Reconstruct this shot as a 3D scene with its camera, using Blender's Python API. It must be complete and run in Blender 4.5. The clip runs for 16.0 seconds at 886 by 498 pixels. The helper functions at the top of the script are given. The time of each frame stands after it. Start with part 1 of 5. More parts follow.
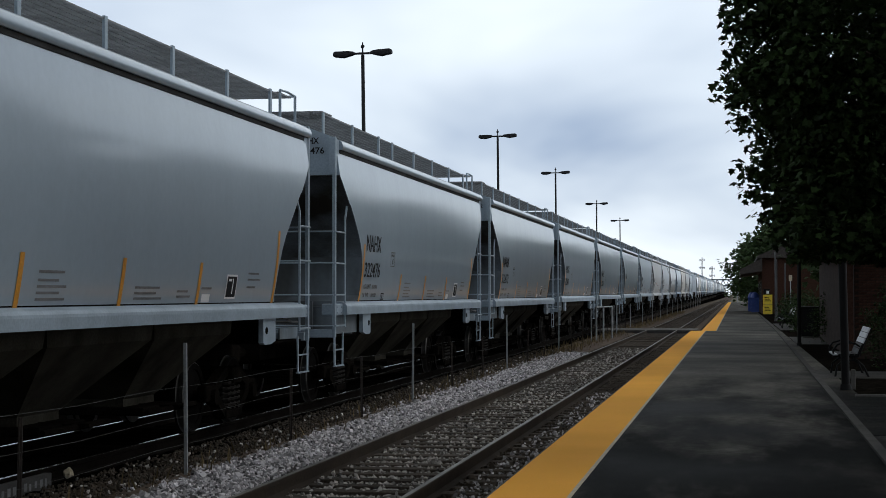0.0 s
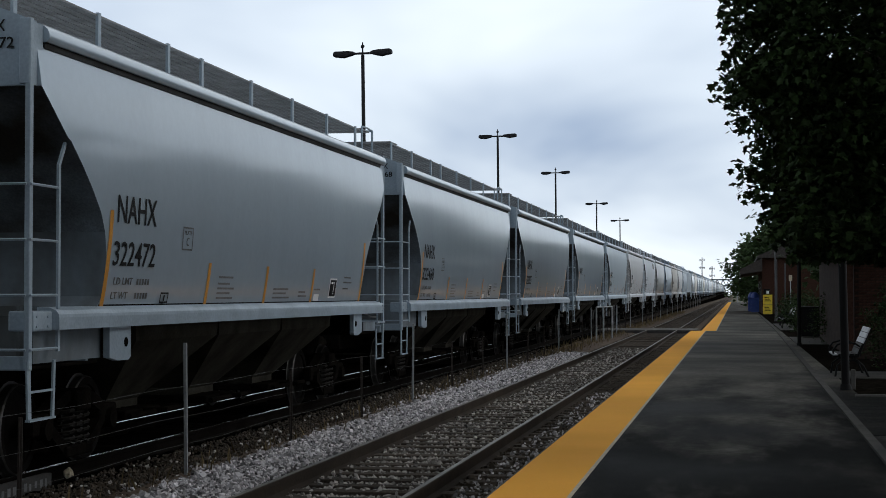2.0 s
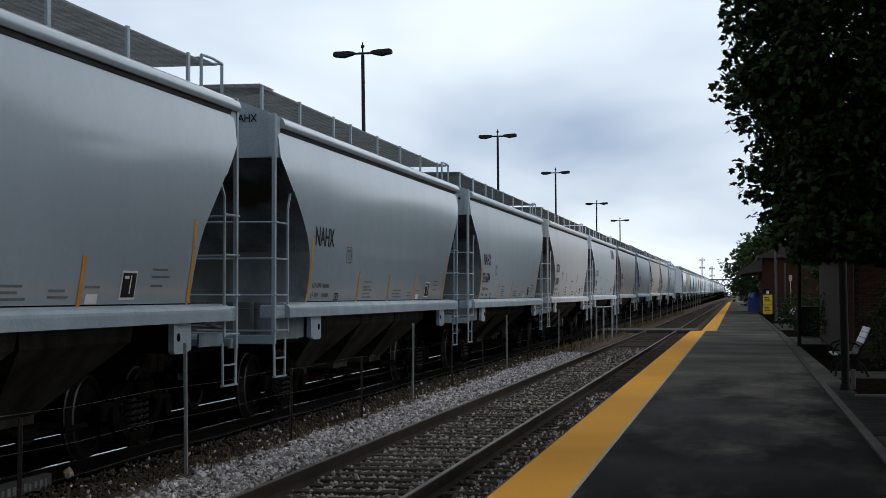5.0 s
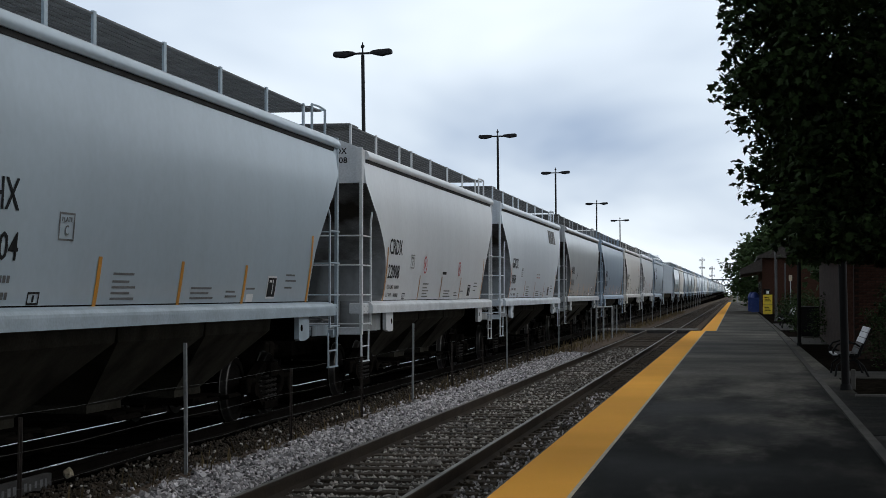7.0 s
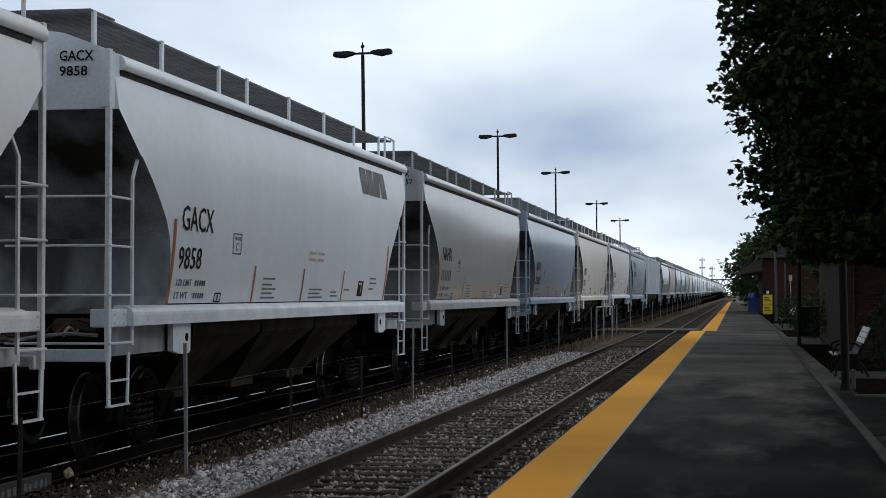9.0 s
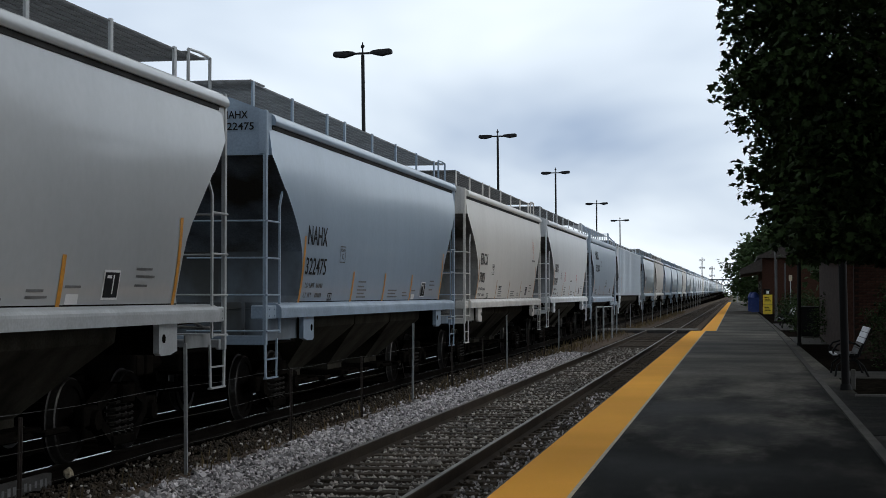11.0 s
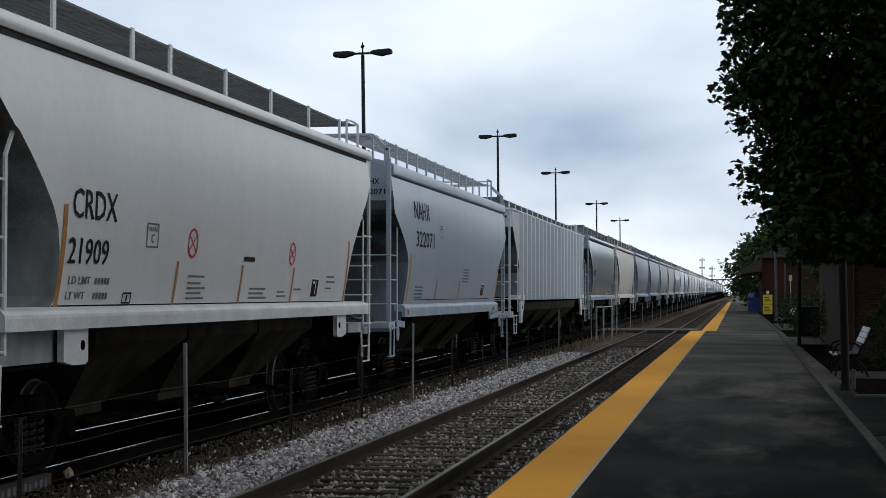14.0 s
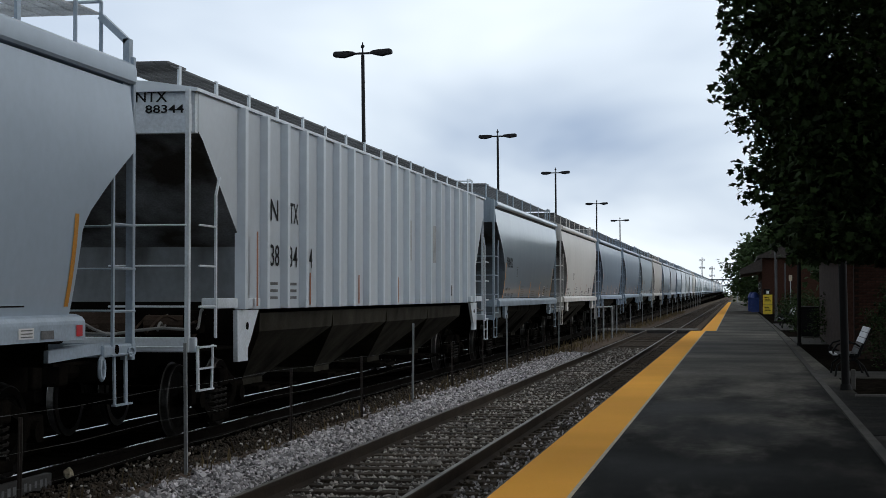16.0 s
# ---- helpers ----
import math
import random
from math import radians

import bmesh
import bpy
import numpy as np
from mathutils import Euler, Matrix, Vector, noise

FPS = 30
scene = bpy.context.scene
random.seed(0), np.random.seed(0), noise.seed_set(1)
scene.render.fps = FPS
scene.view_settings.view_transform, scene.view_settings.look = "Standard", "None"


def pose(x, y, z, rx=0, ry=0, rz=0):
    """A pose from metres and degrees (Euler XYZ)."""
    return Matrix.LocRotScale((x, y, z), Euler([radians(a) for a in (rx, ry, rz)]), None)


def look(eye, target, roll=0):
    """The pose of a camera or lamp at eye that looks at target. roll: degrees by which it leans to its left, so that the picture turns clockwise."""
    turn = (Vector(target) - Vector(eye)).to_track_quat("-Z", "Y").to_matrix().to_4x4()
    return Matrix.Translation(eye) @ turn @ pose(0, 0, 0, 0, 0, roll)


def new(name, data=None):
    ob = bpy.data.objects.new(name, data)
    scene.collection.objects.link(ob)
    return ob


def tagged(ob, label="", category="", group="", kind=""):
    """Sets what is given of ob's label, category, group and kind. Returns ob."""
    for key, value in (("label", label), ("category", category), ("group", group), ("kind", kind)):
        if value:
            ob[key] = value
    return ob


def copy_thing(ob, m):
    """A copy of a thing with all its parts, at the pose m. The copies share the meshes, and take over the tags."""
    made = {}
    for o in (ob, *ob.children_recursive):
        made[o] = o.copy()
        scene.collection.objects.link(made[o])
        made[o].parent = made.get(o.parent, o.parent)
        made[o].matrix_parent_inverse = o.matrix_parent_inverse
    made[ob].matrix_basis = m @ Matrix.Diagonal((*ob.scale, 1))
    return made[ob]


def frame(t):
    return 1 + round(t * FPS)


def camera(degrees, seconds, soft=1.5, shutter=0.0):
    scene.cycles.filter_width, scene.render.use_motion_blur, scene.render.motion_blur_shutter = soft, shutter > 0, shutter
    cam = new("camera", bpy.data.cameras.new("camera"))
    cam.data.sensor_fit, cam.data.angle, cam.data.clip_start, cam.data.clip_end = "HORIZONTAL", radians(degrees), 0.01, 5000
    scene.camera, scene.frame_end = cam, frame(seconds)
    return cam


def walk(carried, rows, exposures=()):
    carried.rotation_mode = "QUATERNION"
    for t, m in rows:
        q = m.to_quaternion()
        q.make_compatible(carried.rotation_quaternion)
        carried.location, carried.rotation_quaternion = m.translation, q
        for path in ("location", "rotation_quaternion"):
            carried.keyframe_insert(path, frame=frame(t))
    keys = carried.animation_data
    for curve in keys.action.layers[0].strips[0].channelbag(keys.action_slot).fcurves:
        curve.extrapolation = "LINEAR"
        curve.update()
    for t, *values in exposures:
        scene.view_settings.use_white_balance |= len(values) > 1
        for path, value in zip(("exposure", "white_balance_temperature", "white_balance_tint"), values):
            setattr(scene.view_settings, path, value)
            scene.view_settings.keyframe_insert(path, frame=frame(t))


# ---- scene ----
# ---- camera ----
TURN, TILT = math.atan2(518, 3001.1), math.atan2(80, 3000)
EYE = Vector((0, 0, 1.82))
AIM = EYE + 100 * Vector((-math.sin(TURN) * math.cos(TILT), math.cos(TURN) * math.cos(TILT), math.sin(TILT)))
cam = camera(29.29, 16.0, soft=0.7)
STAND = look(EYE, AIM)
walk(cam, [(0, STAND), (16, STAND)], exposures=[(0, 0.0), (16, 0.0)])

# ---- world and sun: a bright overcast sky with darker cloud banks ----
world = bpy.data.worlds.new("overcast_sky")
scene.world = world
world.use_nodes = True
wn, wl = world.node_tree.nodes, world.node_tree.links
wn.clear()


def wnode(kind, **values):
    n = wn.new(kind)
    for key, value in values.items():
        n.inputs[key].default_value = value
    return n


w_out, w_bg = wnode("ShaderNodeOutputWorld"), wnode("ShaderNodeBackground", Strength=1.0)
w_sky = wn.new("ShaderNodeTexSky")
w_sky.sky_type, w_sky.sun_disc = "NISHITA", False
w_sky.sun_elevation, w_sky.sun_rotation = radians(33), radians(80)
w_dim = wn.new("ShaderNodeVectorMath")
w_dim.operation = "SCALE"
w_dim.inputs["Scale"].default_value = 0.09
w_tc, w_sep = wn.new("ShaderNodeTexCoord"), wn.new("ShaderNodeSeparateXYZ")
w_lift = wn.new("ShaderNodeMath")
w_lift.operation = "ADD"
w_lift.inputs[1].default_value = 0.26
w_abs = wn.new("ShaderNodeMath")
w_abs.operation = "ABSOLUTE"
w_div = wn.new("ShaderNodeVectorMath")
w_div.operation = "DIVIDE"
w_comb = wn.new("ShaderNodeCombineXYZ")
w_map = wn.new("ShaderNodeMapping")
w_map.inputs["Location"].default_value = (3.1, 0.4, 0.0)
w_map.inputs["Scale"].default_value = (1.0, 0.75, 1.0)
w_noise = wnode("ShaderNodeTexNoise", Scale=1.3, Detail=4.0, Roughness=0.5, Distortion=0.3)
w_ramp = wn.new("ShaderNodeValToRGB")
w_ramp.color_ramp.elements[0].position, w_ramp.color_ramp.elements[0].color = 0.34, (0.34, 0.45, 0.65, 1)
w_ramp.color_ramp.elements[1].position, w_ramp.color_ramp.elements[1].color = 0.60, (1.01, 1.11, 1.205, 1)
w_mix = wn.new("ShaderNodeMix")
w_mix.data_type = "RGBA"
w_mix.inputs["Factor"].default_value = 0.88
wl.new(w_tc.outputs["Generated"], w_sep.inputs[0])
wl.new(w_sep.outputs["Z"], w_abs.inputs[0])
wl.new(w_abs.outputs[0], w_lift.inputs[0])
for k in range(3):
    wl.new(w_lift.outputs[0], w_comb.inputs[k])
wl.new(w_tc.outputs["Generated"], w_div.inputs[0])
wl.new(w_comb.outputs[0], w_div.inputs[1])
wl.new(w_div.outputs[0], w_map.inputs["Vector"])
wl.new(w_map.outputs[0], w_noise.inputs["Vector"])
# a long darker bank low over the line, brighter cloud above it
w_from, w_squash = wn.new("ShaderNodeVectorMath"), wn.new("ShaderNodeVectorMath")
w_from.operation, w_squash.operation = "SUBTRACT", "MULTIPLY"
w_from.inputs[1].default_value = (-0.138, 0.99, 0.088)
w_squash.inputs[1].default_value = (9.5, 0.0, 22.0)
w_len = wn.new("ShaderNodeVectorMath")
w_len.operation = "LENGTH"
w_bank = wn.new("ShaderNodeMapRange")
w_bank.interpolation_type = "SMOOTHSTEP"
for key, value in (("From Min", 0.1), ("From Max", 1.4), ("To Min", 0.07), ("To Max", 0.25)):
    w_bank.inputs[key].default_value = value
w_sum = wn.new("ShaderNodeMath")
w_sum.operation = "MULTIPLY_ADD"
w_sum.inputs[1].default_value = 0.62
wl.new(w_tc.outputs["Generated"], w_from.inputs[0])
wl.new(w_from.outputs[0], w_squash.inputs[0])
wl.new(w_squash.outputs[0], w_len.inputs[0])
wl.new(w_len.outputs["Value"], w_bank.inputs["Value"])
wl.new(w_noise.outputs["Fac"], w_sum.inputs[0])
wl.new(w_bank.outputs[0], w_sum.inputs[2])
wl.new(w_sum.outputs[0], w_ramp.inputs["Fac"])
wl.new(w_sky.outputs[0], w_dim.inputs[0])
wl.new(w_dim.outputs[0], w_mix.inputs["A"])
wl.new(w_ramp.outputs["Color"], w_mix.inputs["B"])
# the cloud deck grows heavier towards the zenith
w_fall = wn.new("ShaderNodeMapRange")
w_fall.interpolation_type = "SMOOTHSTEP"
for key, value in (("From Min", 0.22), ("From Max", 0.85), ("To Min", 0.0), ("To Max", 1.0)):
    w_fall.inputs[key].default_value = value
w_heavy = wn.new("ShaderNodeMix")
w_heavy.data_type, w_heavy.blend_type = "RGBA", "MULTIPLY"
w_heavy.inputs["B"].default_value = (0.30, 0.265, 0.225, 1)
wl.new(w_abs.outputs[0], w_fall.inputs["Value"])
wl.new(w_mix.outputs["Result"], w_heavy.inputs["A"])
wl.new(w_fall.outputs[0], w_heavy.inputs["Factor"])
wl.new(w_heavy.outputs["Result"], w_bg.inputs["Color"])
wl.new(w_bg.outputs[0], w_out.inputs[0])

sun = new("sun", bpy.data.lights.new("sun", "SUN"))
sun.data.energy, sun.data.angle, sun.data.color = 0.85, radians(45), (1.0, 0.97, 0.92)
sun.matrix_world = look((60, 10, 40), (0, 0, 0))


# ---- materials ----
def mat(name, color, rough=0.6, metal=0.0, spec=0.5, var=0.15, scale=3.0, fine=40.0, bump=0.1, bump_scale=60.0, tint=None,
        stretch=(1, 1, 1), use_color=False, coat=0.0, rnd=0.0, island=0.0, alpha=None, transmit=0.0, rough_var=0.1, lean=(0.35, 0.7), gloss=False):
    m = bpy.data.materials.new(name)
    m.use_nodes = True
    n, l = m.node_tree.nodes, m.node_tree.links
    b = n["Principled BSDF"]
    b.inputs["Metallic"].default_value = metal
    b.inputs["Specular IOR Level"].default_value = spec
    b.inputs["Coat Weight"].default_value = coat
    b.inputs["Coat Roughness"].default_value = 0.11
    b.inputs["Transmission Weight"].default_value = transmit
    tc, mp = n.new("ShaderNodeTexCoord"), n.new("ShaderNodeMapping")
    mp.inputs["Scale"].default_value = stretch
    l.new(tc.outputs["Object"], mp.inputs["Vector"])
    big, small = n.new("ShaderNodeTexNoise"), n.new("ShaderNodeTexNoise")
    big.inputs["Scale"].default_value, big.inputs["Detail"].default_value = scale, 5
    small.inputs["Scale"].default_value, small.inputs["Detail"].default_value = fine, 3
    l.new(mp.outputs[0], big.inputs["Vector"])
    l.new(tc.outputs["Object"], small.inputs["Vector"])
    base = n.new("ShaderNodeRGB")
    base.outputs[0].default_value = (*color, 1)
    src = base.outputs[0]
    if use_color:
        info = n.new("ShaderNodeObjectInfo")
        src = info.outputs["Color"]
        if gloss:
            l.new(info.outputs["Alpha"], b.inputs["Coat Weight"])
    other = n.new("ShaderNodeMix")
    other.data_type, other.blend_type = "RGBA", "MIX" if tint else "MULTIPLY"
    l.new(src, other.inputs["A"])
    other.inputs["B"].default_value = (*tint, 1) if tint else (1 - var * 2, 1 - var * 2, 1 - var * 2, 1)
    ramp = n.new("ShaderNodeMapRange")
    ramp.inputs["From Min"].default_value, ramp.inputs["From Max"].default_value = lean
    l.new(big.outputs["Fac"], ramp.inputs["Value"])
    l.new(ramp.outputs[0], other.inputs["Factor"])
    fleck = n.new("ShaderNodeMix")
    fleck.data_type, fleck.blend_type = "RGBA", "MULTIPLY"
    fleck.inputs["Factor"].default_value = 1.0
    mr = n.new("ShaderNodeMapRange")
    mr.inputs["From Min"].default_value, mr.inputs["From Max"].default_value = 0.3, 0.7
    mr.inputs["To Min"].default_value, mr.inputs["To Max"].default_value = 1 - var, 1 + var
    l.new(small.outputs["Fac"], mr.inputs["Value"])
    l.new(other.outputs["Result"], fleck.inputs["A"])
    l.new(mr.outputs[0], fleck.inputs["B"])
    result = fleck.outputs["Result"]
    for amount, socket in ((rnd, ("ShaderNodeObjectInfo", "Random")), (island, ("ShaderNodeNewGeometry", "Random Per Island"))):
        if amount:
            node = n.new(socket[0])
            r2, mul = n.new("ShaderNodeMapRange"), n.new("ShaderNodeMix")
            r2.inputs["To Min"].default_value, r2.inputs["To Max"].default_value = 1 - amount, 1 + amount
            mul.data_type, mul.blend_type = "RGBA", "MULTIPLY"
            mul.inputs["Factor"].default_value = 1.0
            l.new(node.outputs[socket[1]], r2.inputs["Value"])
            l.new(result, mul.inputs["A"])
            l.new(r2.outputs[0], mul.inputs["B"])
            result = mul.outputs["Result"]
    l.new(result, b.inputs["Base Color"])
    rr = n.new("ShaderNodeMapRange")
    rr.inputs["To Min"].default_value, rr.inputs["To Max"].default_value = max(0.02, rough - rough_var), min(1, rough + rough_var)
    l.new(big.outputs["Fac"], rr.inputs["Value"])
    l.new(rr.outputs[0], b.inputs["Roughness"])
    if bump:
        bn, bt = n.new("ShaderNodeBump"), n.new("ShaderNodeTexNoise")
        bt.inputs["Scale"].default_value, bt.inputs["Detail"].default_value = bump_scale, 4
        l.new(tc.outputs["Object"], bt.inputs["Vector"])
        bn.inputs["Strength"].default_value, bn.inputs["Distance"].default_value = bump, 0.02
        l.new(bt.outputs["Fac"], bn.inputs["Height"])
        l.new(bn.outputs[0], b.inputs["Normal"])
    return m


M_CAR = mat("car_paint", (0.4, 0.42, 0.44), 0.38, spec=0.5, coat=0.9, var=0.03, scale=0.9, fine=9, bump=0.04, bump_scale=1.6, stretch=(1, 1.6, 0.3), rough_var=0.04, use_color=True, gloss=True)
M_FRAME = mat("car_frame_paint", (0.4, 0.42, 0.44), 0.45, var=0.1, scale=2.0, fine=30, bump=0.05, use_color=True)
M_GALV = mat("galvanised_grating", (0.12, 0.13, 0.14), 0.55, metal=0.4, var=0.15, use_color=True)
# grimy underframe and wheels, darkened further to carry the shade below the cars
M_UNDER = mat("grimy_shaded_underframe", (0.005, 0.0047, 0.0043), 0.95, spec=0.0, var=0.3, scale=4, tint=(0.011, 0.0095, 0.008))
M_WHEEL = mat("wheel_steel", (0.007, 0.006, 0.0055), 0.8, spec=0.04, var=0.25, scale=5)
M_TREAD = mat("polished_tread", (0.6, 0.6, 0.6), 0.2, metal=1.0, var=0.05)
M_LETTER = mat("black_lettering", (0.012, 0.013, 0.015), 0.6, spec=0.12, var=0.1, bump=0)
M_FADED = mat("faded_grey_lettering", (0.17, 0.175, 0.18), 0.6, spec=0.2, var=0.2, bump=0)
M_STRIPE = mat("amber_reflector", (0.64, 0.29, 0.03), 0.45, var=0.12, bump=0)
M_ORANGE = mat("faded_red_orange_reflector", (0.40, 0.15, 0.07), 0.5, var=0.2, bump=0)
M_DULLAMBER = mat("dull_amber_reflector", (0.46, 0.225, 0.07), 0.5, var=0.2, bump=0)
M_WHITE = mat("white_placard", (0.75, 0.76, 0.77), 0.5, var=0.05, bump=0)
M_PALE = mat("worn_pale_paint", (0.5, 0.43, 0.31), 0.7, var=0.15, scale=8, bump=0)
M_RED = mat("red_marking", (0.55, 0.03, 0.04), 0.5, var=0.1, bump=0)
M_RAIL = mat("rusty_rail_side", (0.045, 0.033, 0.024), 0.85, spec=0.1, var=0.2, scale=2, tint=(0.035, 0.028, 0.022))
# darker copy of the rail side, painted for the train's shade
M_RAILDARK = mat("shaded_rail_side", (0.008, 0.0065, 0.0055), 0.9, spec=0.02, var=0.25, scale=2)
M_CRIB = mat("dusty_crib_stone", (0.42, 0.40, 0.38), 0.92, var=0.15, scale=20, island=0.9, bump=0.1)
M_RAILTOP = mat("worn_rail_head", (0.11, 0.095, 0.08), 0.5, metal=0.4, var=0.2, scale=1.2)
M_TIE = mat("weathered_sleeper", (0.075, 0.062, 0.05), 0.9, spec=0.15, var=0.3, scale=6, stretch=(0.5, 6, 6), tint=(0.05, 0.041, 0.034), rnd=0.3, bump=0.3)
M_STONE = mat("grey_ballast_stone", (0.52, 0.505, 0.525), 0.9, var=0.12, scale=20, island=0.85, bump=0.1)
# darker copy of the sleepers, with the train's shade in the colour
M_TIESHADE = mat("shaded_sleeper", (0.005, 0.0045, 0.004), 0.9, spec=0.0, var=0.25, scale=6, stretch=(0.5, 6, 6), rnd=0.3, bump=0.3)
M_STONEB = mat("brown_ballast_stone", (0.07, 0.056, 0.042), 0.92, var=0.2, scale=20, island=0.5, bump=0.1)
M_DIRT = mat("brown_trackbed", (0.075, 0.056, 0.043), 0.95, spec=0.1, var=0.3, scale=1.5, fine=25, bump=0.6, bump_scale=18, tint=(0.135, 0.104, 0.08))
# near-black ground colour that carries the shade under and behind the train
M_TRAINSHADE = mat("shade_dark_ground", (0.004, 0.0036, 0.0032), 0.95, spec=0.0, var=0.35, scale=2.5, fine=25, bump=0.6, bump_scale=22)
M_GROUND = mat("dry_grass_ground", (0.09, 0.09, 0.05), 0.95, var=0.3, scale=0.3, fine=8, bump=0.4, bump_scale=10, tint=(0.11, 0.095, 0.065))
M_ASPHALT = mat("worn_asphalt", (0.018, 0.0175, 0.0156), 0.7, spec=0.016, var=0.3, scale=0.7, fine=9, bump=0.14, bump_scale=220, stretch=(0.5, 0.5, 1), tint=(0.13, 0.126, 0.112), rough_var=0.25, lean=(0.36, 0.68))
# asphalt copy with tree shade in its colour, for the path behind the kerb
M_SHADEPATH = mat("tree_shaded_asphalt", (0.003, 0.003, 0.0027), 0.75, spec=0.02, var=0.35, scale=1.1, fine=12, bump=0.16, bump_scale=200, stretch=(0.5, 0.9, 1), tint=(0.03, 0.029, 0.026), rough_var=0.2, lean=(0.46, 0.74))


def paint_tree_shade(m, coat, y0, y1):
    """Tree shade painted near-black into the nearer asphalt, thinning out in drifts farther on."""
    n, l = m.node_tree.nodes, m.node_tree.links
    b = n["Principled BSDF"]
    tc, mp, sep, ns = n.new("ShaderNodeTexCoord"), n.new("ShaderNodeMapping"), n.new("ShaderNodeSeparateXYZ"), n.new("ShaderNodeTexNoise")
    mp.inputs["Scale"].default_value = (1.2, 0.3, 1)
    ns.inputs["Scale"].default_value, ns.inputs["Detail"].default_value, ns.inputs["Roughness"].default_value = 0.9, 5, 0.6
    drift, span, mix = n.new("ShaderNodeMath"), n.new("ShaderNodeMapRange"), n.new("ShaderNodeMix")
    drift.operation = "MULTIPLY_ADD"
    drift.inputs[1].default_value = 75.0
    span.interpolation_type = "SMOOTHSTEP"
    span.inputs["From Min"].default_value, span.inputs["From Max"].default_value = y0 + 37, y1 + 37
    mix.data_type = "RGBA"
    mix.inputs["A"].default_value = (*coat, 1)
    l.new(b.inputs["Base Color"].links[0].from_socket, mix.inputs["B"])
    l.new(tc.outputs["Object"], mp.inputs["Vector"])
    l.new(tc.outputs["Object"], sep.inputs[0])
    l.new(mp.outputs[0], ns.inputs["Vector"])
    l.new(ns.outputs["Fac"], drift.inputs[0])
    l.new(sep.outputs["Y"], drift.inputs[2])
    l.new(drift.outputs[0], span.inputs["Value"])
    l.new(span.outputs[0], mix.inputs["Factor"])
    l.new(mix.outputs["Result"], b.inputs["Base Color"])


paint_tree_shade(M_ASPHALT, (0.002, 0.002, 0.0018), 12, 40)
M_YELLOW = mat("yellow_warning_strip", (0.95, 0.46, 0.06), 0.9, spec=0.15, var=0.035, scale=0.7, fine=60, bump=0.15, bump_scale=120)
M_CONC = mat("weathered_concrete", (0.105, 0.10, 0.092), 0.85, var=0.18, scale=1.8, fine=60, bump=0.2, tint=(0.06, 0.057, 0.052))
# darker concrete copy for kerb and pads, tree shade put into the colour
M_KERB = mat("tree_shaded_concrete", (0.042, 0.04, 0.036), 0.85, spec=0.2, var=0.2, scale=1.8, fine=60, bump=0.2, tint=(0.022, 0.021, 0.019))
M_EDGE = mat("black_platform_edge", (0.035, 0.033, 0.032), 0.8, var=0.2, scale=2)
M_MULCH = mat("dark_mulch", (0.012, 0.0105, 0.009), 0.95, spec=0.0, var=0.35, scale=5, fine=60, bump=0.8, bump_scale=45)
M_POST = mat("galvanised_post", (0.34, 0.36, 0.37), 0.5, metal=0.5, var=0.12)
M_RUST = mat("rusty_stake", (0.035, 0.026, 0.022), 0.85, var=0.25, scale=8)
M_BLACK = mat("black_painted_metal", (0.008, 0.008, 0.0085), 0.6, spec=0.1, var=0.15, bump=0.03)
M_LAMP = mat("dark_lamp_metal", (0.014, 0.015, 0.018), 0.6, spec=0.2, var=0.15, bump=0.03)
M_GREYP = mat("grey_bench_plastic", (0.42, 0.44, 0.46), 0.5, var=0.1, scale=6)
M_BRICK = mat("red_brown_brick", (0.055, 0.026, 0.018), 0.9, spec=0.15, var=0.2, scale=12, rnd=0.25, island=0.2, bump=0.25)
M_ROOF = mat("dark_shingle", (0.05, 0.042, 0.038), 0.85, var=0.25, scale=6, bump=0.4)
M_BLUE = mat("blue_plastic_bin", (0.02, 0.06, 0.28), 0.45, var=0.1)
M_YBOX = mat("yellow_box_paint", (0.75, 0.55, 0.03), 0.4, var=0.08)
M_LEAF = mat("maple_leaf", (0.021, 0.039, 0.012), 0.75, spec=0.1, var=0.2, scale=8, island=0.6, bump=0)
M_LEAFB = mat("shrub_leaf", (0.04, 0.07, 0.024), 0.75, spec=0.2, var=0.2, scale=8, island=0.45, bump=0)
M_BARK = mat("grey_brown_bark", (0.08, 0.065, 0.05), 0.9, var=0.3, scale=10, bump=0.8, bump_scale=40)
M_GLASS = mat("dark_window_glass", (0.02, 0.025, 0.03), 0.08, spec=0.8, var=0.05, bump=0)
M_STEEL = mat("bridge_steel", (0.10, 0.12, 0.14), 0.7, var=0.15)
M_LENS = mat("lamp_lens", (0.3, 0.31, 0.32), 0.3, var=0.05, bump=0)


# ---- building helpers ----
def part(name, bm, material, parent=None, label=""):
    me = bpy.data.meshes.new(name)
    bm.to_mesh(me)
    bm.free()
    me.materials.append(material)
    ob = new(name, me)
    ob.parent = parent
    if label:
        ob["label"] = label
    return ob


def empty(name, m=None):
    ob = new(name)
    ob.empty_display_size = 0.3
    if m is not None:
        ob.matrix_basis = m
    return ob


def box(bm, x0, x1, y0, y1, z0, z1, bevel=0.0):
    r = bmesh.ops.create_cube(bm, size=1.0)
    bmesh.ops.scale(bm, vec=(abs(x1 - x0), abs(y1 - y0), abs(z1 - z0)), verts=r["verts"])
    bmesh.ops.translate(bm, vec=((x0 + x1) / 2, (y0 + y1) / 2, (z0 + z1) / 2), verts=r["verts"])
    if bevel:
        edges = list({e for v in r["verts"] for e in v.link_edges})
        bmesh.ops.bevel(bm, geom=edges, offset=bevel, segments=2, affect="EDGES", profile=0.5)
    return bm


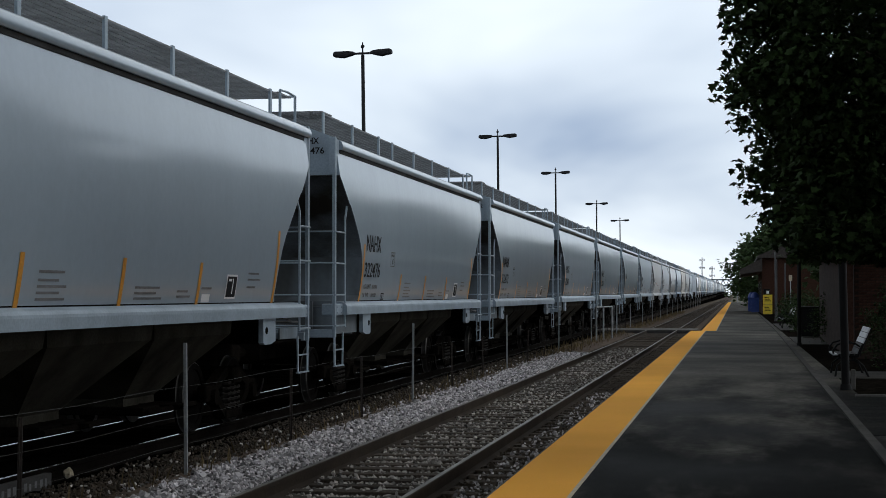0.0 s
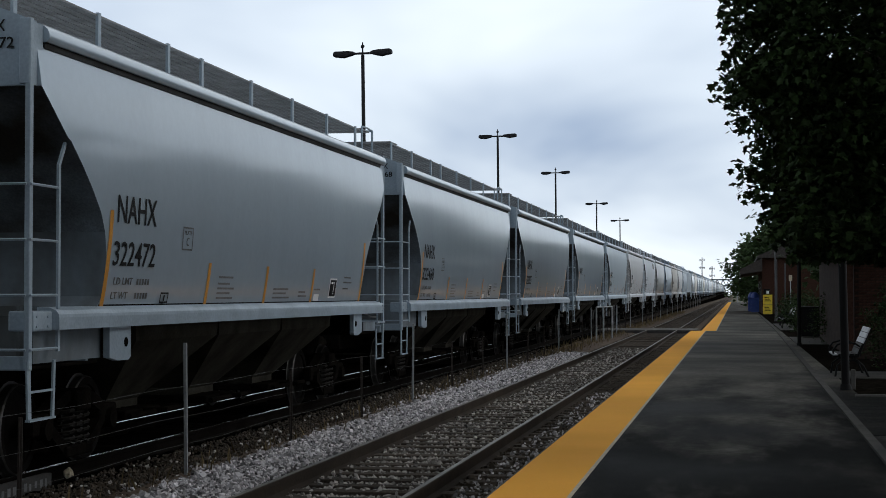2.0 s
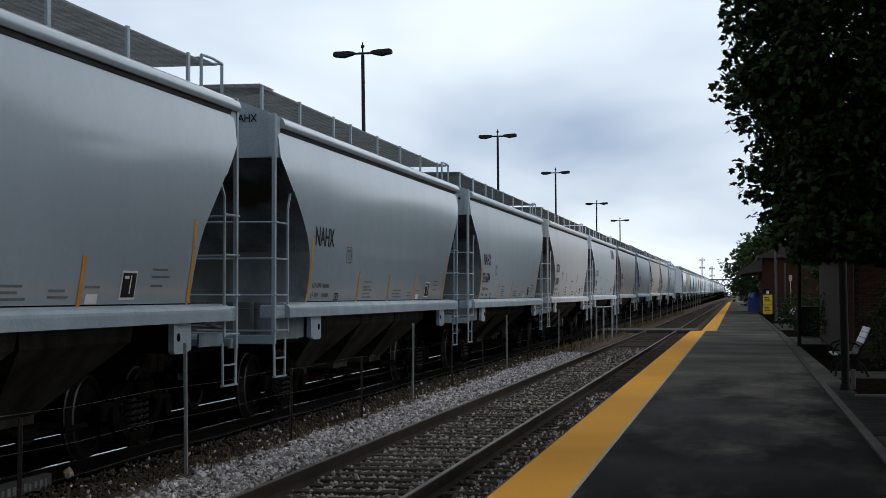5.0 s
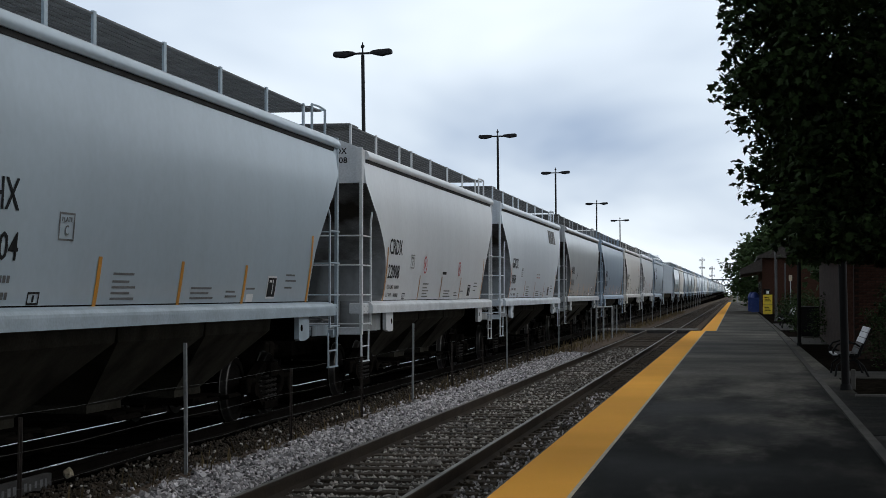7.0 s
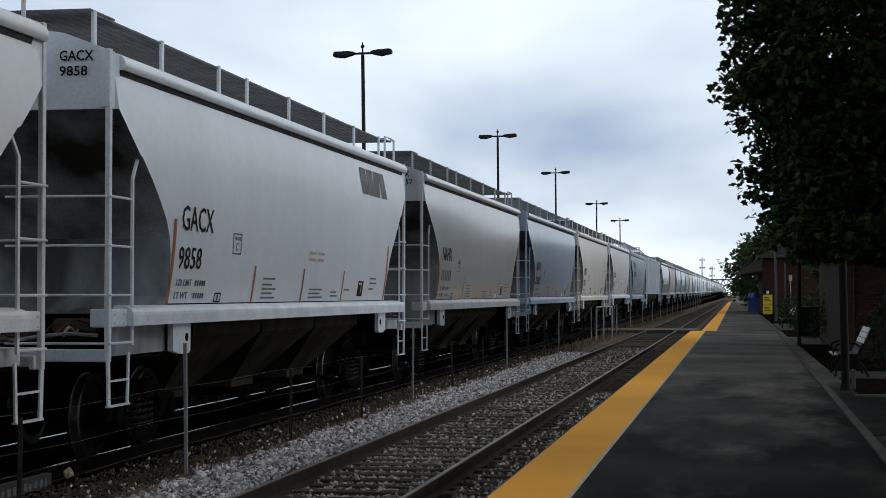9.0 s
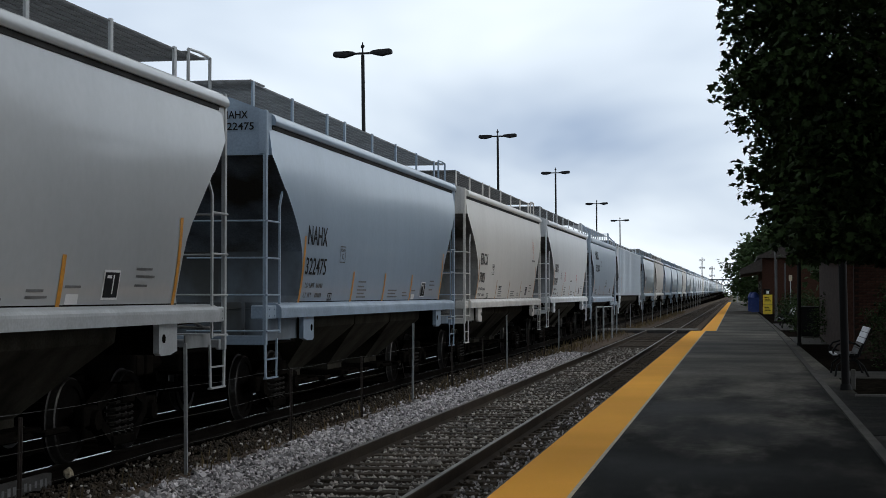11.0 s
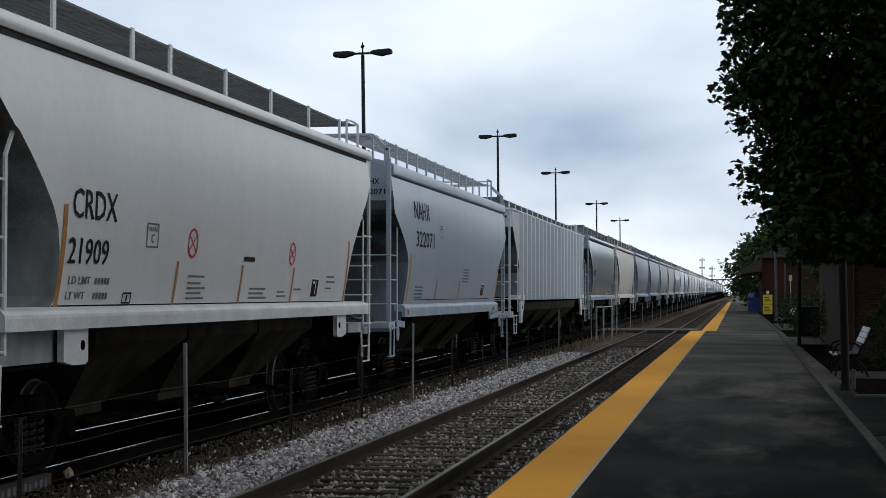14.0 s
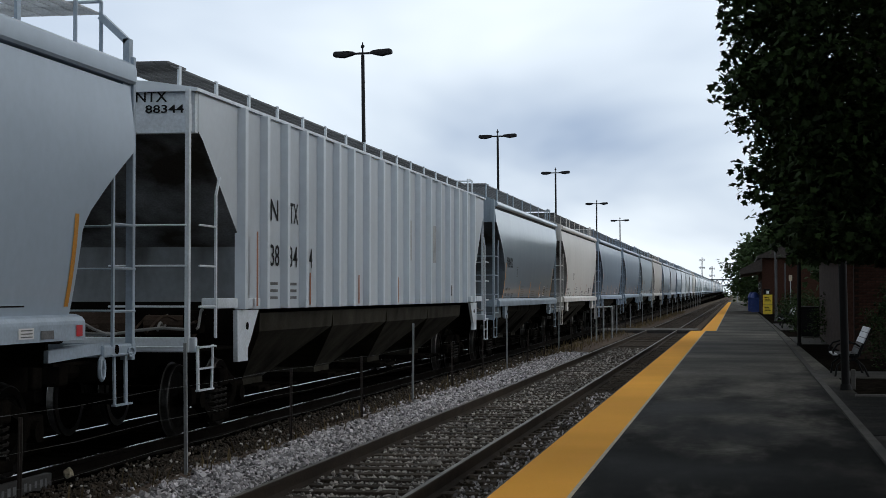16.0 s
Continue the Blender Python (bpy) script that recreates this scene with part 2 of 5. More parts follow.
def bar(bm, a, b, r, n=6, r2=None):
    a, b = Vector(a), Vector(b)
    d = b - a
    m = Matrix.Translation((a + b) / 2) @ d.to_track_quat("Z", "Y").to_matrix().to_4x4()
    bmesh.ops.create_cone(bm, cap_ends=True, segments=n, radius1=r, radius2=r if r2 is None else r2, depth=d.length, matrix=m)
    return bm


def flat(bm, a, b, w, t, side=(1, 0, 0)):
    """A flat bar from a to b, w wide along side and t thick."""
    a, b, s = Vector(a), Vector(b), Vector(side).normalized()
    k = (b - a).normalized().cross(s).normalized()
    vs = [bm.verts.new(p + s * (w / 2) * i + k * (t / 2) * j) for p in (a, b) for i, j in ((-1, -1), (1, -1), (1, 1), (-1, 1))]
    for q in ((0, 1, 2, 3), (7, 6, 5, 4), (0, 4, 5, 1), (1, 5, 6, 2), (2, 6, 7, 3), (3, 7, 4, 0)):
        bm.faces.new([vs[i] for i in q])
    return bm


def extrude_profile(bm, pts, axis, a, b, closed=True):
    """A profile of (u, z) pairs drawn along x or y from a to b."""
    def place(u, z, s):
        return (u, s, z) if axis == "y" else (s, u, z)
    r0 = [bm.verts.new(place(u, z, a)) for u, z in pts]
    r1 = [bm.verts.new(place(u, z, b)) for u, z in pts]
    n = len(pts)
    for i in range(n if closed else n - 1):
        j = (i + 1) % n
        bm.faces.new((r0[i], r0[j], r1[j], r1[i]))
    if closed:
        bm.faces.new(r0[::-1])
        bm.faces.new(r1)
    bmesh.ops.recalc_face_normals(bm, faces=bm.faces)
    return bm


def tube(bm, pts, r, n=6):
    """A round bar bent through the points."""
    pts = [Vector(p) for p in pts]
    rings = []
    for k, p in enumerate(pts):
        d = (pts[min(k + 1, len(pts) - 1)] - pts[max(k - 1, 0)]).normalized()
        u = d.orthogonal().normalized() if k == 0 else (u - d * u.dot(d)).normalized()
        v = d.cross(u)
        rings.append([bm.verts.new(p + r * (math.cos(2 * math.pi * i / n) * u + math.sin(2 * math.pi * i / n) * v)) for i in range(n)])
    for a, b in zip(rings, rings[1:]):
        for i in range(n):
            bm.faces.new((a[i], a[(i + 1) % n], b[(i + 1) % n], b[i]))
    bm.faces.new(rings[0][::-1])
    bm.faces.new(rings[-1])
    return bm


def smooth(ob, angle=35):
    for p in ob.data.polygons:
        p.use_smooth = True
    ob.data.set_sharp_from_angle(angle=radians(angle))
    return ob


def lathe(bm, rings, n=16, centre=(0, 0, 0)):
    """Rings of (radius, z) turned round the z axis."""
    cx, cy, cz = centre
    rows = [[bm.verts.new((cx + r * math.cos(2 * math.pi * k / n), cy + r * math.sin(2 * math.pi * k / n), cz + z)) for k in range(n)] for r, z in rings]
    for a, b in zip(rows, rows[1:]):
        for k in range(n):
            bm.faces.new((a[k], a[(k + 1) % n], b[(k + 1) % n], b[k]))
    bm.faces.new(rows[0][::-1])
    bm.faces.new(rows[-1])
    return bm


LETTERS = {}


def words(name, text, size, parent, m, material=None, label="", squeeze=1.0, bold=0.0):
    """Flat lettering of the built-in font as a mesh, standing in its own xz plane before m."""
    if (text, size, bold) not in LETTERS:
        cu = bpy.data.curves.new(name, "FONT")
        cu.body, cu.size, cu.extrude, cu.offset = text, size, 0.001, bold
        cu.resolution_u = 2
        tmp = bpy.data.objects.new(name, cu)
        LETTERS[text, size, bold] = tmp.to_mesh().copy()
        bpy.data.objects.remove(tmp)
    me = LETTERS[text, size, bold].copy()
    me.materials.clear()
    me.materials.append(material or M_LETTER)
    me.transform(Matrix.Diagonal((squeeze, 1, 1, 1)))
    ob = new(name, me)
    ob.parent = parent
    ob.matrix_basis = m
    if label:
        ob["label"] = label
    return ob


def stuff_mesh(name, verts, faces, material):
    me = bpy.data.meshes.new(name)
    me.from_pydata(verts, [], faces)
    me.materials.append(material)
    return new(name, me)


# ---- ground and tracks ----
TRACKS = {"near": -3.70, "far": -7.90}
GAUGE = 0.755


def sheet(name, x0, x1, y0, y1, z, material, nx=1, ny=1, wob=0.0, label="", kind="structure", thick=0.0):
    bm = bmesh.new()
    grid = [[bm.verts.new((x0 + (x1 - x0) * i / nx, y0 + (y1 - y0) * j / ny, z + wob * noise.noise(Vector((i * 0.7, j * 0.9, x0))))) for i in range(nx + 1)] for j in range(ny + 1)]
    for j in range(ny):
        for i in range(nx):
            bm.faces.new((grid[j][i], grid[j][i + 1], grid[j + 1][i + 1], grid[j + 1][i]))
    if thick:
        bmesh.ops.recalc_face_normals(bm, faces=bm.faces)
        r = bmesh.ops.extrude_face_region(bm, geom=bm.faces[:])
        bmesh.ops.translate(bm, vec=(0, 0, -thick), verts=[v for v in r["geom"] if isinstance(v, bmesh.types.BMVert)])
        bmesh.ops.recalc_face_normals(bm, faces=bm.faces)
    return tagged(part(name, bm, material), label, kind=kind)


def rise(y):
    """The far track climbs gently away from the platform."""
    return 0.0025 * max(0.0, y - 50)


def climb(bm, prof):
    """A profile drawn along the far track, level at first and then climbing."""
    rows = [[bm.verts.new((u, y, z + rise(y))) for u, z in prof] for y in (-60, 50, 1500)]
    n = len(prof)
    for a, b in zip(rows, rows[1:]):
        for i in range(n):
            bm.faces.new((a[i], a[(i + 1) % n], b[(i + 1) % n], b[i]))
    bm.faces.new(rows[0][::-1])
    bm.faces.new(rows[-1])
    bmesh.ops.recalc_face_normals(bm, faces=bm.faces)
    return bm


sheet("ground", -2500, 2500, -300, 3500, -0.62, M_GROUND, label="flat dry grassy ground reaching the horizon")
bm = bmesh.new()
extrude_profile(bm, [(-9.5, -0.62), (-9.5, -0.19), (-6.3, -0.19), (-5.9, -0.13), (-5.2, -0.13), (-4.9, -0.2), (-1.99, -0.2), (-1.99, -0.62)], "y", -60, 1500)
tagged(part("track_bed", bm, M_DIRT), "brown dirt and old ballast under two railway tracks", kind="structure")


# added bank, not seen itself: it keeps the view under the cars dark
bm = bmesh.new()
climb(bm, [(-30, -0.62), (-16, 0.75), (-11.6, 0.75), (-10.4, -0.22), (-9.5, -0.19), (-9.5, -0.62)])
tagged(part("embankment", bm, M_TRAINSHADE), "added near-black bank closing the view under the train", kind="structure")

# strip of bed coloured near-black as the shade under the cars
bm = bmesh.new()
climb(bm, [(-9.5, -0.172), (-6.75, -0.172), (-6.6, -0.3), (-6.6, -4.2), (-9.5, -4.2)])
tagged(part("oily_bed", bm, M_TRAINSHADE), "ballast under the far track, near-black for the shade of the train", kind="structure")


def rail_profile(cx):
    return [(cx - 0.07, -0.17), (cx + 0.07, -0.17), (cx + 0.07, -0.155), (cx + 0.012, -0.13), (cx + 0.012, -0.045), (cx + 0.035, -0.035), (cx + 0.035, -0.004),
            (cx + 0.028, 0.0), (cx - 0.028, 0.0), (cx - 0.035, -0.004), (cx - 0.035, -0.035), (cx - 0.012, -0.045), (cx - 0.012, -0.13), (cx - 0.07, -0.155)]


def track(which):
    cx = TRACKS[which]
    up = 1 if which == "far" else 0
    thing = empty("railway_track")
    tagged(thing, "rusty steel rails spiked to weathered wooden sleepers in ballast", kind="structure")
    for side in (-GAUGE, GAUGE):
        bm = bmesh.new()
        if which == "near":
            extrude_profile(bm, rail_profile(cx + side), "y", -60, 1500)
        else:
            climb(bm, rail_profile(cx + side))
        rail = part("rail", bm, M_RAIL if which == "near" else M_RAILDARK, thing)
        bm = bmesh.new()
        head = [(cx + side - 0.024, 0.0), (cx + side + 0.024, 0.0), (cx + side + 0.024, 0.003), (cx + side - 0.024, 0.003)]
        if which == "near":
            extrude_profile(bm, head, "y", -60, 1500)
        else:
            climb(bm, head)
        part("rail_head", bm, M_RAILTOP if which == "near" else M_TREAD, rail, "wheel-polished top of the rail")
    bm = bmesh.new()
    box(bm, -1.3, 1.3, -0.115, 0.115, -0.19, 0.0, bevel=0.012)
    me = None
    for k in range(150):
        y = 6 + 0.56 * k
        if me is None:
            tie = part("sleeper", bm, M_TIE if which == "near" else M_TIESHADE, thing)
            me = tie.data
        else:
            tie = new("sleeper", me)
            tie.parent = thing
        tie.matrix_basis = pose(cx + random.uniform(-0.03, 0.03), y + random.uniform(-0.03, 0.03), up * rise(y) - 0.155 + random.uniform(-0.012, 0.008), 0, 0, random.uniform(-1.2, 1.2))
    vs, fs = [], []
    for k in range(900):
        y = 6 + 0.56 * (150 + k)
        i = len(vs)
        vs += [(cx + sx * 1.3, y + sy * 0.115, up * rise(y) - 0.157 + sz) for sz in (-0.1, 0) for sx, sy in ((-1, -1), (1, -1), (1, 1), (-1, 1))]
        fs += [tuple(i + q for q in f) for f in ((4, 5, 6, 7), (0, 1, 5, 4), (1, 2, 6, 5), (2, 3, 7, 6), (3, 0, 4, 7))]
    far = stuff_mesh("far_sleepers", vs, fs, M_TIE)
    far.parent = thing
    tagged(far, "rows of dark sleepers far along the line", kind="stuff")


track("near")
track("far")


def stones(name, count, where, size, material, label):
    """Broken ballast stones: uneven eight-sided lumps, each tumbled its own way."""
    rng = np.random.default_rng(len(name) + count)
    base = np.array([(x, y, z) for z in (-1, 1) for x, y in ((-1, -1), (1, -1), (1, 1), (-1, 1))], float) * 0.62
    tri = np.array([(0, 3, 2), (0, 2, 1), (4, 5, 6), (4, 6, 7), (0, 1, 5), (0, 5, 4), (1, 2, 6), (1, 6, 5), (2, 3, 7), (2, 7, 6), (3, 0, 4), (3, 4, 7)])
    centre = where(rng, count)
    q = rng.normal(size=(count, 4))
    q /= np.linalg.norm(q, axis=1)[:, None]
    w, x, y, z = q.T
    rot = np.stack([1 - 2 * (y * y + z * z), 2 * (x * y - z * w), 2 * (x * z + y * w), 2 * (x * y + z * w), 1 - 2 * (x * x + z * z), 2 * (y * z - x * w),
                    2 * (x * z - y * w), 2 * (y * z + x * w), 1 - 2 * (x * x + y * y)], 1).reshape(-1, 3, 3)
    s = rng.uniform(size[0], size[1], (count, 1, 1)) * rng.uniform(0.6, 1.25, (count, 1, 3))
    v = base[None] * s * rng.uniform(0.6, 1.25, (count, 8, 1)) + rng.normal(0, 0.14, (count, 8, 3)) * size[0]
    v = np.einsum("nij,nkj->nki", rot, v) + centre[:, None]
    f = tri[None] + 8 * np.arange(count)[:, None, None]
    ob = stuff_mesh(name, v.reshape(-1, 3).tolist(), f.reshape(-1, 3).tolist(), material)
    return tagged(ob, label, "gravel", kind="stuff")


def strip(x0, x1, y0, y1, z, power=1.0, dz=0.015):
    def f(rng, n):
        y = y0 + (y1 - y0) * rng.uniform(0, 1, n) ** power
        return np.stack([rng.uniform(x0, x1, n), y, z + rng.normal(0, dz, n)], 1)
    return f


def cribs(rng, n):
    k = np.floor(100 * rng.uniform(0, 1, n) ** 1.3)
    off = rng.uniform(-0.15, 0.15, n) + 0.12 * rng.normal(0, 1, n) * (rng.uniform(0, 1, n) < 0.25)
    y = 6 + 0.56 * (k + 0.5) + off
    z = np.where(np.abs(off) < 0.16, -0.185, -0.15)
    return np.stack([TRACKS["near"] + rng.uniform(-0.70, 0.70, n), y, z + rng.normal(0, 0.008, n)], 1)


def feathered(x0, x1, y0, y1, z, edge, power=1.2, dz=0.015):
    """A strip whose long edges thin out unevenly."""
    def f(rng, n):
        y = y0 + (y1 - y0) * rng.uniform(0, 1, n) ** power
        x = rng.uniform(x0, x1, n) + edge * rng.normal(0, 1, n) * (rng.uniform(0, 1, n) < 0.35) + 0.10 * np.sin(y * 1.3) + 0.06 * np.sin(y * 3.7)
        return np.stack([np.clip(x, x0 - 0.9, x1 + 0.12), y, z - 0.03 * (x < x0) + rng.normal(0, dz, n)], 1)
    return f


stones("pale_ballast", 36000, feathered(-5.72, -4.74, 9, 56, -0.122, 0.22), (0.019, 0.042), M_STONE, "pale grey crushed stone ballast between the tracks")
stones("crib_ballast", 17000, cribs, (0.018, 0.034), M_CRIB, "grey ballast stones lying between the sleepers")
stones("brown_ballast", 20000, strip(-6.9, -5.5, 9, 60, -0.155, 1.2), (0.012, 0.028), M_STONEB, "dirty brown ballast beside the far track")
stones("scattered_pale_ballast", 380, strip(-6.8, -5.6, 9, 60, -0.12, 1.2), (0.014, 0.03), M_CRIB, "loose pale stones strewn over the dirty ballast")
stones("edge_ballast", 9000, strip(-2.85, -2.02, 9, 62, -0.185, 1.2), (0.02, 0.04), M_STONEB, "dirty ballast between rail and platform")
stones("platform_side_ballast", 1400, strip(-2.75, -2.1, 9, 34, -0.165, 1.0), (0.016, 0.034), M_STONE, "scattered grey stones beside the platform")

BLADE = ((0.0, 0.0), (0.05, 0.1), (0.03, 0.6), (0.0, 1.0), (-0.03, 0.6), (-0.05, 0.1))
M_STRAW = mat("dry_weeds", (0.17, 0.13, 0.07), 0.9, spec=0.1, var=0.2, scale=8, island=0.5, bump=0)

# ---- platform ----
P_Z = 0.20


def platform():
    bm = bmesh.new()
    for x0, x1, y0, y1 in ((-1.93, 1.95, -30, 75.8), (-1.47, 1.95, 75.8, 345)):
        box(bm, x0, x1, y0, y1, -0.5, P_Z)
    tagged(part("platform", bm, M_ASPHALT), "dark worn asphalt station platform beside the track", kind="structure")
    bm = bmesh.new()
    for x0, x1, y0, y1 in ((-1.985, -1.93, -30, 75.8), (-1.525, -1.47, 75.8, 345)):
        box(bm, x0, x1, y0, y1, -0.5, P_Z - 0.004)
    tagged(part("platform_edge", bm, M_EDGE), "dark timber edge of the platform", kind="structure")
    strip_thing = empty("warning_strip")
    tagged(strip_thing, "yellow tactile warning strip along the platform edge", kind="structure")
    for x0, y0, y1 in ((-1.955, -30, 75.7), (-1.495, 75.9, 345)):
        bm = bmesh.new()
        box(bm, x0, x0 + 0.62, y0, y1, P_Z - 0.02, P_Z + 0.006)
        part("strip", bm, M_YELLOW, strip_thing)
        bm = bmesh.new()
        box(bm, x0 + 0.621, x0 + 0.655, y0, y1, P_Z - 0.02, P_Z + 0.005)
        part("strip_border", bm, M_PALE, strip_thing, "thin pale line beside the yellow strip")
    bm = bmesh.new()
    flat(bm, (1.30, -10, P_Z - 0.05), (1.78, 75.8, P_Z - 0.05), 0.11, 0.16)
    flat(bm, (1.78, 75.8, P_Z - 0.05), (1.95, 345, P_Z - 0.05), 0.11, 0.16)
    tagged(part("kerb", bm, M_KERB), "low weathered concrete kerb behind the platform", kind="structure")
    bm = bmesh.new()
    box(bm, -7.0, -1.96, 86.4, 91, -0.30, -0.055)
    part("crossing_timber", bm, M_EDGE)["kind"] = "structure"
    bm = bmesh.new()
    box(bm, -7.0, -1.96, 86.5, 91, -0.055, 0.012)
    tagged(part("crossing", bm, M_CONC), "low boarded pedestrian crossing over the tracks", kind="structure")
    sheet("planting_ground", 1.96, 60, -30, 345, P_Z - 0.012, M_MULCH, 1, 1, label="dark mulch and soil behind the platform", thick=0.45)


platform()

# ---- the train ----
SPEED = 14.736
PITCH = 17.557
FIRST = 26.45
LINE_X = TRACKS["far"]
POSTS = 15.80


def side_x(z):
    """Half width of the curved side at a height."""
    return 1.625 - 0.074 * (z - 3.0) ** 2


def hull(bm, levels, length):
    """A body lofted from rectangles at the levels (z, half width, insets of the two ends)."""
    rings = []
    for z, x, y, back in levels:
        ys = (y, length - back)
        rings.append([bm.verts.new(p) for p in ((-x, ys[0], z), (x, ys[0], z), (x, ys[1], z), (-x, ys[1], z))])
    for a, b in zip(rings, rings[1:]):
        for k in range(4):
            bm.faces.new((a[k], a[(k + 1) % 4], b[(k + 1) % 4], b[k]))
    bm.faces.new(rings[0][::-1])
    bm.faces.new(rings[-1])
    return bm


def grating(bm, x0, x1, y0, y1, z, step=0.075, cross=0.11):
    n = int((y1 - y0) / step)
    for k in range(n + 1):
        y = y0 + (y1 - y0) * k / n
        flat(bm, (x0, y, z), (x1, y, z), 0.015, 0.008, (0, 0, 1))
    m = max(2, int((x1 - x0) / cross))
    for k in range(m + 1):
        x = x0 + (x1 - x0) * k / m
        flat(bm, (x, y0, z), (x, y1, z), 0.02, 0.010, (0, 0, 1))


def spring(bm, x, y, z0, z1, r=0.07, turns=5):
    n = turns * 8
    pts = [(x + r * math.cos(k * math.pi / 4), y + r * math.sin(k * math.pi / 4), z0 + (z1 - z0) * k / n) for k in range(n + 1)]
    tube(bm, pts, 0.018, 4)


def wheel_mesh():
    bm = bmesh.new()
    for s in (-1, 1):
        m = Matrix.Rotation(radians(90), 4, "Y")
        prof = [(0.08, -0.09), (0.10, -0.06), (0.36, -0.03), (0.37, -0.05), (0.445, -0.055), (0.46, -0.04), (0.465, 0.04), (0.49, 0.05), (0.49, 0.08), (0.40, 0.085), (0.36, 0.05), (0.12, 0.03), (0.08, 0.05)]
        b2 = bmesh.new()
        lathe(b2, prof, 28)
        for v in b2.verts:
            z, x, y = v.co.z, v.co.x, v.co.y
            v.co = Vector((s * (0.76 - z), x, y))
        me = bpy.data.meshes.new("tmp")
        b2.to_mesh(me)
        b2.free()
        bm.from_mesh(me)
        bpy.data.meshes.remove(me)
    bar(bm, (-1.05, 0, 0), (1.05, 0, 0), 0.075, 10)
    bmesh.ops.recalc_face_normals(bm, faces=bm.faces)
    return bm


def truck_proto():
    """One freight truck: two cast side frames, two wheelsets, springs and a bolster."""
    t = empty("truck")
    coil = None
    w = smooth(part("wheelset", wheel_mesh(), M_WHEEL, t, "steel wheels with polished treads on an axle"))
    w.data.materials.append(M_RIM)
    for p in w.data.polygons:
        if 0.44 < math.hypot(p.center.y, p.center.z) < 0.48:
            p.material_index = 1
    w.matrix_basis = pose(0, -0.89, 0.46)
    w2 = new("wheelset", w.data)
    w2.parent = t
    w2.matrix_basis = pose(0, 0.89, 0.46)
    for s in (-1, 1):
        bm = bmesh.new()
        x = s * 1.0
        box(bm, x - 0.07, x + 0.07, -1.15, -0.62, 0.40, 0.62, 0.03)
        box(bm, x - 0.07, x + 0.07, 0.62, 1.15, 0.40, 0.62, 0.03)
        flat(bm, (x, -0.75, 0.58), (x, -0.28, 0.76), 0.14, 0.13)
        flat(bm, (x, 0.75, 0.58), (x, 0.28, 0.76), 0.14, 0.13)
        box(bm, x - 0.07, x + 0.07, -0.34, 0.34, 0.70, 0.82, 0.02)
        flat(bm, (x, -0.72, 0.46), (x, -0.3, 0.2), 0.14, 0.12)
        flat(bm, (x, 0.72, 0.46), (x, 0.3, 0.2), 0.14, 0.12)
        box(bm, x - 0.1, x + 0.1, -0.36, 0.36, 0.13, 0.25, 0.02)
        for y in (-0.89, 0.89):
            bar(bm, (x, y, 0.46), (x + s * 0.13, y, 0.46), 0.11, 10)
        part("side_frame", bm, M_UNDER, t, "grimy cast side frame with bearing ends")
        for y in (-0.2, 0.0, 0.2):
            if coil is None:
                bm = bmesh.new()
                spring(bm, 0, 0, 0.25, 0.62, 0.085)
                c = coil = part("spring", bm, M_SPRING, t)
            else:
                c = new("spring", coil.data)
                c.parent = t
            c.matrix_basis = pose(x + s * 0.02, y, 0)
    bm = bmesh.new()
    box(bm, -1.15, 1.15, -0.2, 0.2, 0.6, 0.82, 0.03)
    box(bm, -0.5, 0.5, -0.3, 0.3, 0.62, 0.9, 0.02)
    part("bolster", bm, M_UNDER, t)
    return t


def clone(ob, parent, m):
    c = copy_thing(ob, m)
    c.parent = parent
    return c


def ends(length):
    """The two ends of a car: a mapping of end coordinates into the car's space."""
    return (lambda y: y, lambda y: length - y)


RUNGS = {"curved": (1.31, 1.81, 2.32, 2.83), "teardrop": (1.19, 1.64, 2.09, 2.55), "ribbed": (1.18, 1.67, 2.16, 2.65)}


HATCH = {"curved": 0.1, "teardrop": 0.05, "ribbed": 0.09}


